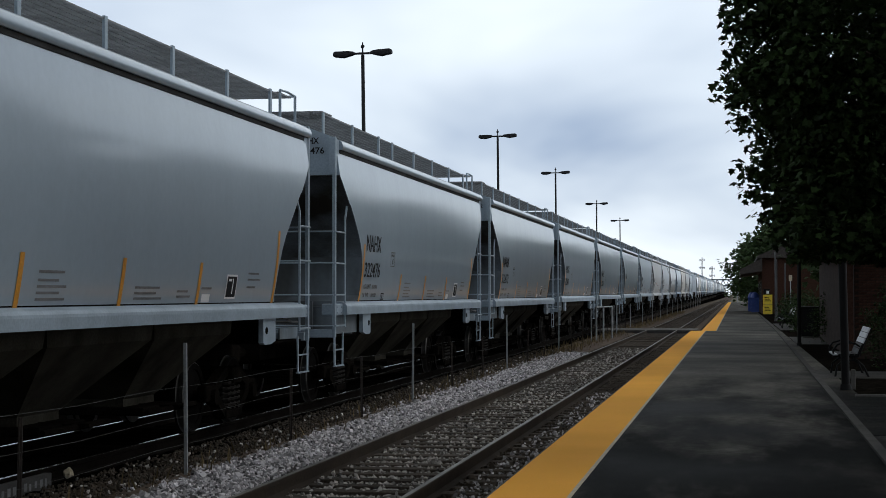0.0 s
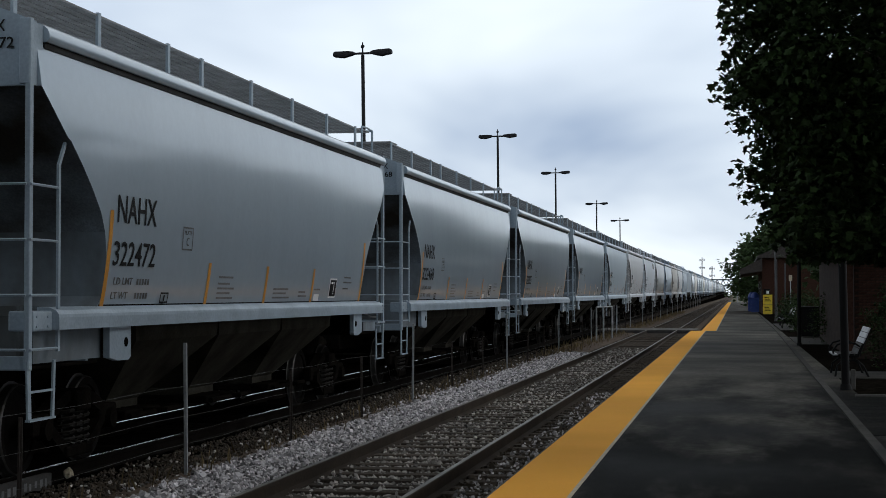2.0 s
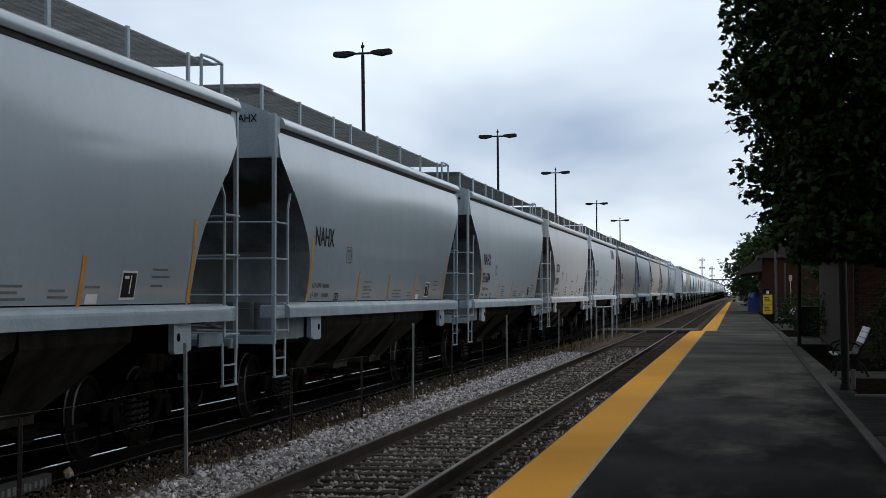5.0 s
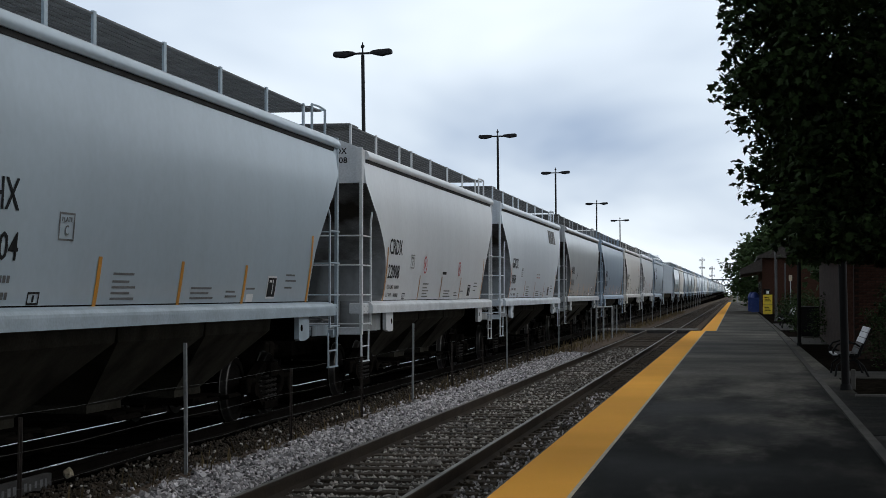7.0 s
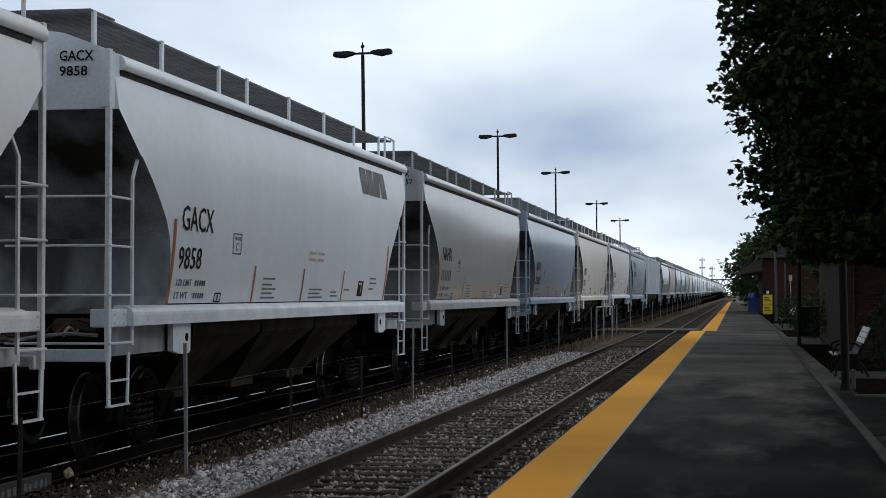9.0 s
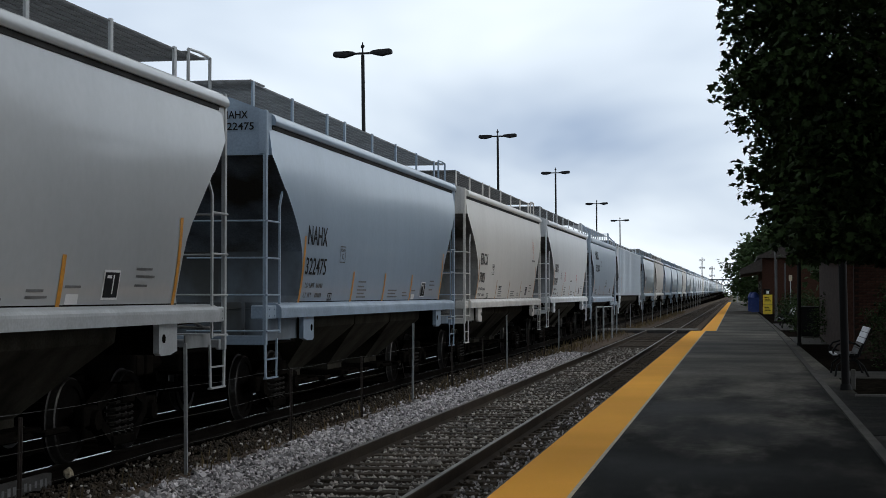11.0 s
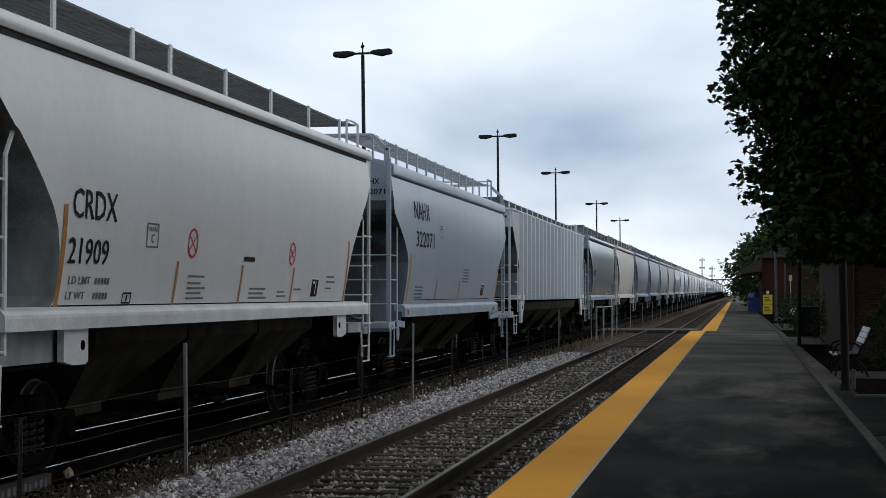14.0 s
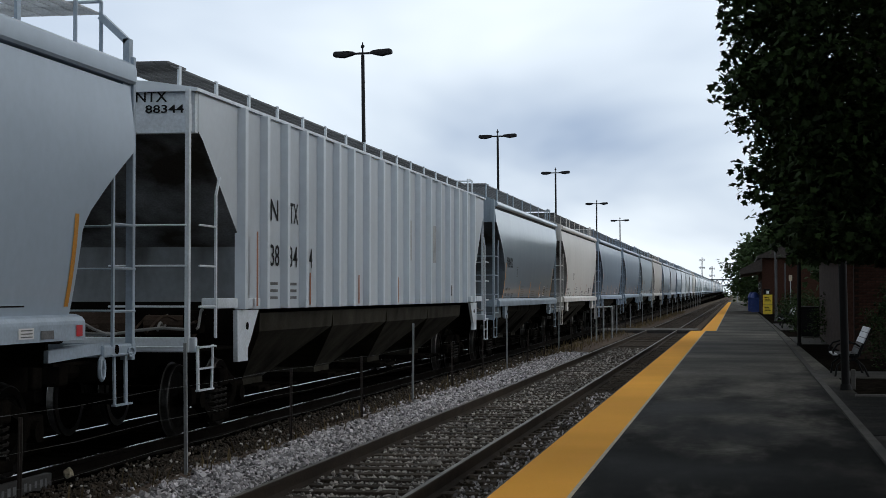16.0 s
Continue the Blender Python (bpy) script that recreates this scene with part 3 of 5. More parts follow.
def brake_gear(car, e):
    """The open end that carries the air brake: dark bulkhead, reservoir, cylinder, valve, pipes and the hand brake chain."""
    # near-black plate stands in for the shaded recess behind the gear
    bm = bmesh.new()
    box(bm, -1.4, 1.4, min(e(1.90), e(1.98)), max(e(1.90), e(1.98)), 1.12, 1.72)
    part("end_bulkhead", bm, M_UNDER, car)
    bm = bmesh.new()
    bar(bm, (-0.7, e(1.45), 1.40), (0.15, e(1.45), 1.40), 0.2, 14)
    part("air_reservoir", bm, M_GEAR, car, "rusty brown air reservoir")
    bm = bmesh.new()
    bar(bm, (0.35, e(1.5), 1.42), (0.95, e(1.5), 1.42), 0.13, 12)
    bar(bm, (0.95, e(1.5), 1.42), (1.0, e(1.5), 1.42), 0.16, 12)
    bar(bm, (0.9, e(1.5), 1.42), (1.35, e(0.5), 1.48), 0.02)
    part("brake_cylinder", bm, M_GEAR, car, "air brake cylinder with its rod")
    bm = bmesh.new()
    box(bm, 0.98, 1.22, min(e(1.05), e(1.3)), max(e(1.05), e(1.3)), 1.32, 1.62, 0.04)
    box(bm, 1.03, 1.17, min(e(0.98), e(1.06)), max(e(0.98), e(1.06)), 1.38, 1.54, 0.03)
    part("control_valve", bm, M_UNDER, car, "black brake control valve")
    for n, x in enumerate((0.30, 0.55, 0.8, 1.05)):
        bm = bmesh.new()
        tube(bm, [(x + 0.05 * k * (n % 2), e(1.75 - 0.19 * k), 1.47 + 0.05 * n - 0.02 * k + 0.07 * math.sin(k * 0.8 + x * 5)) for k in range(9)], 0.017)
        part("brake_pipe", bm, M_GALVPIPE if n % 2 else M_GEAR, car)
    bm = bmesh.new()
    tube(bm, [(-1.3 + 0.33 * k, e(0.2), 1.36 + 0.05 * math.sin(1.1 * k)) for k in range(9)], 0.02)
    part("brake_pipe", bm, M_GALVPIPE, car)


def hopper_car(style):
    """A covered hopper car; its origin lies at rail level under the leading corner posts.
    style: curved, teardrop (rounder, with shorter sills) or ribbed."""
    long_car = style == "ribbed"
    length = 24.1 if long_car else 15.8
    car = empty("covered_hopper_car")
    top = 4.24
    # body
    bm = bmesh.new()
    if long_car:
        levels = [(1.62, 1.46, 2.15, 1.7), (2.45, 1.46, 2.10, 1.6), (3.7, 1.46, 0.40, 0.4), (3.8, 1.46, 0.22, 0.22), (4.29, 1.46, 0.22, 0.22)]
    else:
        zs = [1.60, 1.68, 1.8, 1.92, 2.05, 2.15, 2.25, 2.35, 2.448, 2.452, 2.55, 2.65, 2.75, 2.86, 2.96, 3.07, 3.18, 3.29, 3.32, 3.41, 3.5, 3.62, 3.75, 3.95]
        zs += [4.13, 4.135, 4.2] if style == "curved" else [4.03, 4.035, 4.08]
        recess = 4.132 if style == "curved" else 4.032
        levels = []
        for z in zs:
            inset = float(np.interp(z, (1.6, 1.68, 1.8, 2.05, 2.25, 2.45, 2.65, 2.86, 3.07, 3.29, 3.32, 3.5, 3.75), (1.6, 1.76, 1.85, 1.84, 1.80, 1.72, 1.57, 1.33, 1.07, 0.78, 0.70, 0.46, 0.15)))
            if style == "teardrop":
                inset = float(np.interp(z, (1.6, 2.1, 2.45, 2.62, 2.9, 3.1, 3.35), (1.60, 1.58, 1.55, 1.42, 0.98, 0.62, 0.12)))
            levels.append((z, side_x(z) - (0.17 if z > recess else 0), inset, inset))
    hull(bm, levels, length)
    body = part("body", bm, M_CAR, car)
    # the sloping end sheets: underside shade painted dark over some brown grime
    body.data.materials.append(M_SLOPESHADE)
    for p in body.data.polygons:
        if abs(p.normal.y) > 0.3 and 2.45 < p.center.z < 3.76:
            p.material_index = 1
    # the upright lower ends are toned darker to stand in for recess shade
    body.data.materials.append(M_ENDSHADE)
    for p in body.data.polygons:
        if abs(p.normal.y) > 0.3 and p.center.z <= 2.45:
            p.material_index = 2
    smooth(body, 28)
    if long_car:
        bm = bmesh.new()
        box(bm, -0.075, 0.075, -0.065, 0.065, 1.62, 4.27, 0.01)
        first = None
        for s in (-1, 1):
            for k in range(18):
                if first is None:
                    rib = first = part("rib", bm, M_CAR, body)
                else:
                    rib = new("rib", first.data)
                    rib.parent = body
                rib.matrix_basis = pose(s * 1.50, 1.93 + 1.07 * min(k, 6) + 1.22 * max(0, k - 6), 0)
    # roof
    bm = bmesh.new()
    if long_car:
        prof = [(1.5, 4.28), (1.5, 4.32), (0.9, 4.41), (0, 4.47), (-0.9, 4.41), (-1.5, 4.32), (-1.5, 4.28)]
    else:
        prof = [(1.40, 4.06), (1.575, 4.06), (1.60, 4.09), (1.595, 4.14), (1.565, 4.19), (1.50, 4.225), (1.1, 4.36), (0.55, 4.53), (0, 4.56)]
        if style == "teardrop":
            prof = [(1.40, 4.06), (1.57, 4.06), (1.595, 4.085), (1.60, 4.20), (1.585, 4.26), (1.52, 4.30), (1.1, 4.40), (0.55, 4.57), (0, 4.60)]
        if style == "curved":
            prof = [(1.40, 4.175), (1.575, 4.175), (1.60, 4.205), (1.60, 4.25), (1.58, 4.30), (1.52, 4.345), (1.1, 4.475), (0.55, 4.585), (0, 4.61)]
        prof += [(-x, z) for x, z in prof[-2::-1]]
    over = {"ribbed": 0.05, "curved": 0.285, "teardrop": 0.12}[style]
    extrude_profile(bm, prof, "y", over, length - 0.04)
    roof = smooth(part("roof", bm, M_CAR, car), 40)
    for k in range(6 if not long_car else 9):
        each = (length - 1.6) / (6 if not long_car else 9)
        y = 0.35 + each * (k + 0.5)
        bm = bmesh.new()
        box(bm, -0.33, 0.33, y - each / 2 + 0.02, y + each / 2 - 0.02, prof[len(prof) // 2][1] - 0.05, prof[len(prof) // 2][1] + HATCH[style], 0.03)
        part("hatch_cover", bm, M_CAR, roof)
    if style == "curved":
        # added dark strip that stands in for the shadow below the eave
        for s in (-1, 1):
            bm = bmesh.new()
            extrude_profile(bm, [(s * 1.50, 4.118), (s * 1.542, 4.118), (s * 1.556, 4.178), (s * 1.50, 4.178)], "y", over + 0.02, length - 0.30)
            part("eave_seam", bm, M_EAVESHADE, roof, "dark strip painted as the shadow under the eave")
    # running boards on stanchions
    rz = {"teardrop": 4.80, "ribbed": 4.61, "curved": 4.75}[style]
    bx0, bx1 = (0.36, 1.30) if style != "ribbed" else (0.38, 1.12)
    if style == "teardrop":
        bx0, bx1 = 0.55, 1.18
    board = empty("running_board")
    board.parent = car
    y0, y1 = 0.15, length - (0.9 if style == "curved" else 0.8)
    bm = bmesh.new()
    for s in (-1, 1):
        grating(bm, *sorted((s * bx0, s * bx1)), y0, y1, rz)
    part("grating", bm, M_GALV, board, "dark open steel walkway grating")
    bm = bmesh.new()
    grating(bm, -bx1, bx1, y0 - 0.12, y0 + 0.6, rz + 0.03, 0.07, 0.2)
    part("crosswalk", bm, M_GALV, board, "grating across the roof end")
    bm = bmesh.new()
    grating(bm, -bx1, bx1, y1, y1 + 0.75, rz + 0.03, 0.07, 0.2)
    part("crosswalk", bm, M_GALV, board, "grating across the roof end")
    ys = [0.16, 2.28, 4.5, 5.78, 8.0, 10.2, 12.4, 14.5] if not long_car else [0.5 + 1.52 * k for k in range(15)]
    if style == "teardrop":
        ys = [0.2 + 1.12 * k for k in range(13)]
    bm = bmesh.new()
    flat(bm, (0, 0, 4.28 if style != "curved" else 4.38), (0, 0, rz + 0.03), 0.085, 0.03, (0, 1, 0))
    first = None
    for s in (-1, 1):
        for y in ys:
            if first is None:
                st = first = part("stanchion", bm, M_FRAME, board)
            else:
                st = new("stanchion", first.data)
                st.parent = board
            st.matrix_basis = pose(s * bx1, y, 0)
    for s in (-1, 1):
        bm = bmesh.new()
        ya, yb, up = (y1 + 0.06, y1 + 0.92, rz + 0.07) if style == "curved" else (y1 + 0.02, y1 + 0.74, rz + 0.16)
        for y in (ya, yb):
            bar(bm, (s * (bx1 + 0.02), y, 4.36), (s * (bx1 + 0.02), y, up), 0.022)
        tube(bm, [(s * (bx1 + 0.02), ya, up), (s * (bx1 + 0.02), (ya + yb) / 2, up + 0.015), (s * (bx1 + 0.02), yb, up)], 0.018)
        if s == 1:
            bar(bm, (-bx1, yb, up), (bx1, yb, up), 0.018)
        part("grab_rail", bm, M_FRAME, board)
    if style == "teardrop":
        for s in (-1, 1):
            for y in (0.05, length - 0.05):
                bm = bmesh.new()
                flat(bm, (s * 1.5, y, 4.2), (s * 1.5, y, 4.55), 0.11, 0.07, (0, 1, 0))
                flat(bm, (s * 1.5, y, 4.52), (s * 1.2, y, 4.80), 0.11, 0.07, (0, 1, 0))
                part("end_rail", bm, M_FRAME, board)
    # sills
    sill0, sill1 = (0.5, length - 0.5) if style == "curved" else (1.38, length - 1.40)
    if not long_car:
        for s in (-1, 1):
            bm = bmesh.new()
            dx, dz = (0, 0) if style == "curved" else (-0.05, -0.07)
            low = 1.485 if style == "curved" else 1.375
            prof = [(1.40, 1.70), (1.525, 1.695), (1.59, 1.668), (1.62, 1.63), (1.625, 1.60), (1.625, low - dz), (1.55, low - dz), (1.55, 1.55), (1.40, 1.56)]
            extrude_profile(bm, [(s * (x + dx), z + dz) for x, z in prof], "y", sill0, sill1)
            part("side_sill", bm, M_FRAME, car)
            if style == "curved":
                for e in ends(length):
                    bm = bmesh.new()
                    box(bm, s * 1.30, s * 1.55, min(e(0.07), e(0.52)), max(e(0.07), e(0.52)), 1.475, 1.665, 0.02)
                    for y in (0.14, 0.40):
                        for z in (1.52, 1.61):
                            bar(bm, (s * 1.55, e(y), z), (s * 1.56, e(y), z), 0.012, 6)
                    part("sill_end", bm, M_FRAME, car, "bolted box end of the side sill")
                    bm = bmesh.new()
                    far, deep = (2.0, 1.49) if e(0.0) < 1 else (1.3, 1.33)
                    box(bm, s * 1.43, s * 1.45, min(e(0.30), e(far)), max(e(0.30), e(far)), 1.17, deep)
                    part("bolster_web", bm, M_ENDSHADE, car, "plain plate below the sill end")
            bm = bmesh.new()
            extrude_profile(bm, [(s * 1.47, 1.70), (s * 1.503, 1.70), (s * 1.504, 1.714), (s * 1.47, 1.714)], "y", sill0 + 1.3, sill1 - 1.3)
            part("sill_seam", bm, M_UNDER, car, "dark seam above the sill")
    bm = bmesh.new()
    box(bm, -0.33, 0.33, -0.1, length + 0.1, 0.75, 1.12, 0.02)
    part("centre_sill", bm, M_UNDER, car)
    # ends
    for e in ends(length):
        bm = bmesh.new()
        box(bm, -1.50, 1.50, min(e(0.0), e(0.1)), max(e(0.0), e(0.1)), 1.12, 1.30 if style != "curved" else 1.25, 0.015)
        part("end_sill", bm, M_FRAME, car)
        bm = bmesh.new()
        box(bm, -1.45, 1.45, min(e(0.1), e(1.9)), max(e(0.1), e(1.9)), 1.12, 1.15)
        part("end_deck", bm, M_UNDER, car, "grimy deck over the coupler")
        if long_car or e(0.0) > 1:
            brake_gear(car, e)
        else:
            bm = bmesh.new()
            inset = 1.62 if style == "curved" else 1.58
            box(bm, -1.44, 1.44, min(e(inset), e(inset + 0.06)), max(e(inset), e(inset + 0.06)), 1.14, 1.70)
            for x in (-0.75, 0.0, 0.75):
                box(bm, x - 0.02, x + 0.02, min(e(inset - 0.07), e(inset)), max(e(inset - 0.07), e(inset)), 1.15, 1.70)
            part("end_plate", bm, M_ENDSHADE, car, "plain steel plate closing the end")
        bm = bmesh.new()
        bar(bm, (0, e(-0.1), 0.88), (0, e(-0.8), 0.88), 0.09, 8)
        box(bm, -0.16, 0.16, min(e(-0.62), e(-0.90)), max(e(-0.62), e(-0.90)), 0.74, 1.02, 0.04)
        part("coupler", bm, M_UNDER, car)
        if not long_car:
            bm = bmesh.new()
            low = 3.75 if style == "curved" else 3.58
            prof = [(-1.47, low), (1.47, low), (1.50, 4.19), (0.55, 4.59), (0, 4.62), (-0.55, 4.59), (-1.50, 4.19)]
            if style == "curved":
                prof = [(-1.52, low), (1.52, low), (1.53, 4.35), (1.0, 4.55), (0.5, 4.63), (0, 4.65), (-0.5, 4.63), (-1.0, 4.55), (-1.53, 4.35)]
            extrude_profile(bm, prof, "x", 0, 1)
            for v in bm.verts:
                v.co = Vector((v.co.y, e(0.10 + 0.05 * v.co.x), v.co.z))
            bmesh.ops.recalc_face_normals(bm, faces=bm.faces)
            part("end_panel", bm, M_FRAME, car)
        else:
            bm = bmesh.new()
            box(bm, -1.45, 1.45, min(e(0.12), e(0.25)), max(e(0.12), e(0.25)), 3.78, 4.29)
            part("end_panel", bm, M_FRAME, car)
        for s in (-1, 1):
            # corner post
            bm = bmesh.new()
            px = 1.525 if not long_car else 1.40
            pw = {"teardrop": 0.042, "curved": 0.027, "ribbed": 0.028}[style]
            box(bm, s * px - pw, s * px + pw, min(e(-0.03), e(0.05)), max(e(-0.03), e(0.05)), 1.12, {"curved": 4.36, "teardrop": 4.36, "ribbed": 4.3}[style], 0.01)
            box(bm, s * px - 0.012, s * px + 0.012, min(e(0.05), e(0.28)), max(e(0.05), e(0.28)), 3.75 if not long_car else 3.8, 4.33 if style == "curved" else 4.12)
            if style == "curved":
                box(bm, s * px - 0.085, s * px + 0.02, min(e(-0.035), e(0.05)), max(e(-0.035), e(0.05)), 3.75, 4.36, 0.01)
            part("corner_post", bm, M_FRAME, car)
            # side ladder and end ladder
            ladder = empty("ladder")
            ladder.parent = car
            bm = bmesh.new()
            lx = s * 1.56
            flat(bm, (lx, e(0.62), 1.28), (lx, e(0.62), 3.05), 0.05, 0.025, (0, 1, 0))
            flat(bm, (lx, e(0.62), 3.05), (s * 1.55, e(0.80), 3.28), 0.05, 0.025, (0, 1, 0))
            xi = s * 0.42
            part("stile", bm, M_FRAME, ladder)
            for z in RUNGS[style]:
                bm = bmesh.new()
                bar(bm, (lx, e(-0.03), z), (lx, e(0.64), z), 0.014, 5)
                bar(bm, (xi, e(-0.045), z), (s * px, e(-0.045), z), 0.014, 5)
                part("rung", bm, M_FRAME, ladder)
            # sill step
            bm = bmesh.new()
            wide = 0.6 if style != "teardrop" else 0.5
            flat(bm, (s * 1.53, e(0.0 if style != "teardrop" else 0.16), 1.2), (s * 1.53, e(0.03 if style != "teardrop" else 0.14), 0.65), 0.075, 0.02, (0, 1, 0))
            flat(bm, (s * 1.53, e(wide), 1.2), (s * 1.53, e(wide - 0.03), 0.65), 0.05, 0.02, (0, 1, 0))
            flat(bm, (s * 1.53, e(0.0), 0.66), (s * 1.53, e(wide), 0.66), 0.05, 0.02, (1, 0, 0))
            if style != "teardrop":
                flat(bm, (s * 1.53, e(0.0), 0.92), (s * 1.53, e(wide), 0.92), 0.03, 0.02, (1, 0, 0))
            part("sill_step", bm, M_FRAME, car)
            # jacking bracket
            bm = bmesh.new()
            if style == "curved":
                extrude_profile(bm, [(e(y), z) for y, z in ((1.95, 1.49), (2.57, 1.49), (2.57, 1.16), (2.5, 1.13), (2.2, 1.13), (1.95, 1.17))], "x", s * 1.50, s * 1.568)
                hole = (2.42, 1.32, 1.555)
            elif style == "teardrop":
                box(bm, s * 1.10, s * 1.56, min(e(-0.1), e(0.85)), max(e(-0.1), e(0.85)), 1.17, 1.30, 0.025)
                flat(bm, (s * 1.5, e(0.8), 1.27), (s * 1.42, e(2.0), 1.22), 0.12, 0.05, (0, 0, 1))
                tube(bm, [(s * 1.57, e(0.10 - 0.09 * math.sin(k * 0.785)), 1.21 + 0.05 * math.cos(k * 0.785)) for k in range(9)], 0.012)
                tube(bm, [(s * 1.53, e(0.84 + 0.06 * math.sin(k * 0.785)), 1.06 + 0.11 * math.cos(k * 0.785)) for k in range(9)], 0.026)
                hole = (0.5, 1.245, 1.548)
            else:
                extrude_profile(bm, [(e(y), z) for y, z in ((1.72, 1.61), (2.72, 1.61), (2.34, 1.22), (2.20, 1.10), (2.20, 0.94), (1.74, 0.94))], "x", s * 1.45, s * 1.51)
                box(bm, s * 1.30, s * 1.52, min(e(0.85), e(1.72)), max(e(0.85), e(1.72)), 1.64, 1.77, 0.015)
                box(bm, s * 1.46, s * 1.53, min(e(2.08), e(2.75)), max(e(2.08), e(2.75)), 1.63, 1.77, 0.015)
                hole = (2.16, 1.40, 1.50)
            bracket = part("jacking_bracket", bm, M_FRAME, car)
            # near-black disc painted as the dark inside of the hole
            bm = bmesh.new()
            bar(bm, (s * hole[2], e(hole[0]), hole[1]), (s * (hole[2] + 0.022), e(hole[0]), hole[1]), 0.05, 10)
            part("lifting_hole", bm, M_UNDER, bracket)
        t = clone(TRUCK, car, pose(0, e(2.35), 0))
    # hopper bays
    bays = 3 if not long_car else 4
    b0, b1 = 3.3, length - 3.3
    for k in range(bays):
        y0, y1 = b0 + (b1 - b0) * k / bays, b0 + (b1 - b0) * (k + 1) / bays
        bm = bmesh.new()
        c = (y0 + y1) / 2
        rings = [(1.56, 1.36, y0, y1), (1.30, 1.34, y0 + 0.05, y1 - 0.05), (0.55, 0.62, c - 0.55, c + 0.55), (0.42, 0.62, c - 0.55, c + 0.55)]
        loops = [[bm.verts.new(p) for p in ((-x, a, z), (x, a, z), (x, b, z), (-x, b, z))] for z, x, a, b in rings]
        for a, b in zip(loops, loops[1:]):
            for i in range(4):
                bm.faces.new((a[i], b[i], b[(i + 1) % 4], a[(i + 1) % 4]))
        bm.faces.new(loops[-1])
        bm.faces.new(loops[0][::-1])
        bmesh.ops.recalc_face_normals(bm, faces=bm.faces)
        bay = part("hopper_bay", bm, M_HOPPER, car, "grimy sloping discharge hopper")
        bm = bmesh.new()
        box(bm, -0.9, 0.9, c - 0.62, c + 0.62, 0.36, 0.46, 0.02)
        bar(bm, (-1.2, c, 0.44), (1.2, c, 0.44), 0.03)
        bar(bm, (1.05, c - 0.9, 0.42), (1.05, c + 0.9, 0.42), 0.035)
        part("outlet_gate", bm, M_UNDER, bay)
    return car


M_AMBERMARK = mat("faded_orange_mark", (0.74, 0.38, 0.30), 0.5, var=0.2, scale=9, bump=0)
M_PINK = mat("faded_pink_print", (0.6, 0.38, 0.38), 0.6, var=0.15, bump=0)
M_FADED2 = mat("grey_primer", (0.42, 0.43, 0.44), 0.6, var=0.15, bump=0)
# car colour mixed towards dark: painted shade and grime of the sloping ends
M_SLOPESHADE = mat("grimy_shaded_end_sheet", (0.3, 0.32, 0.33), 0.7, spec=0.2, var=0.2, scale=0.9, tint=(0.04, 0.035, 0.028), use_color=True, lean=(0.0, 0.56))
# car colour greyed down as painted shade for the lower ends and plates
M_ENDSHADE = mat("shaded_lower_end", (0.3, 0.32, 0.33), 0.75, spec=0.25, var=0.07, scale=0.8, fine=12, tint=(0.075, 0.08, 0.08), stretch=(1, 1, 0.35), use_color=True, lean=(0.22, 0.66))
M_GEAR = mat("rusty_brake_gear", (0.05, 0.034, 0.025), 0.8, spec=0.15, var=0.25, scale=4)
M_GALVPIPE = mat("pale_brake_pipe", (0.22, 0.22, 0.215), 0.6, var=0.2)
M_RIM = mat("worn_wheel_tread", (0.09, 0.087, 0.084), 0.42, metal=0.7, var=0.2, scale=4)
# colour of the painted shadow under the eaves
M_EAVESHADE = mat("eave_shade_grey", (0.05, 0.052, 0.054), 0.8, spec=0.1, var=0.2)
M_SPRING = mat("worn_coil_spring", (0.025, 0.023, 0.021), 0.7, spec=0.15, var=0.2)
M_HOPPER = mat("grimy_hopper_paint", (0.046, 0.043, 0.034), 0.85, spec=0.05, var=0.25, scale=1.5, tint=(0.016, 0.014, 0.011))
TRUCK = truck_proto()
TRUCK.name = "truck"


def strip_down(car):
    """Leaves out what cannot be told apart on cars far down the line."""
    for o in list(car.children_recursive):
        if o.name.split(".")[0] in ("spring", "rung", "lifting_hole", "brake_pipe", "brake_cylinder", "control_valve", "air_reservoir", "sill_end", "stanchion", "sill_step", "stile", "ladder", "coupler",
                                    "reporting_mark", "car_number", "bolster", "outlet_gate", "grab_rail", "jacking_bracket", "hatch_cover"):
            bpy.data.objects.remove(o)
    cars.append((car, place, "curved", STEEL, "", ""))
    return tagged(car, "steel-grey covered hopper car far down the line", "freight car", GROUP)


STEEL, SLATE, WARM, WHITE, PALE = (0.315, 0.395, 0.47), (0.30, 0.39, 0.50), (0.69, 0.68, 0.655), (0.72, 0.795, 0.875), (0.405, 0.495, 0.57)
NEUTRAL = (0.43, 0.46, 0.485)
CHALK = (0.66, 0.695, 0.73)
PEWTER = (0.37, 0.455, 0.55)
ICE = (0.72, 0.79, 0.86)
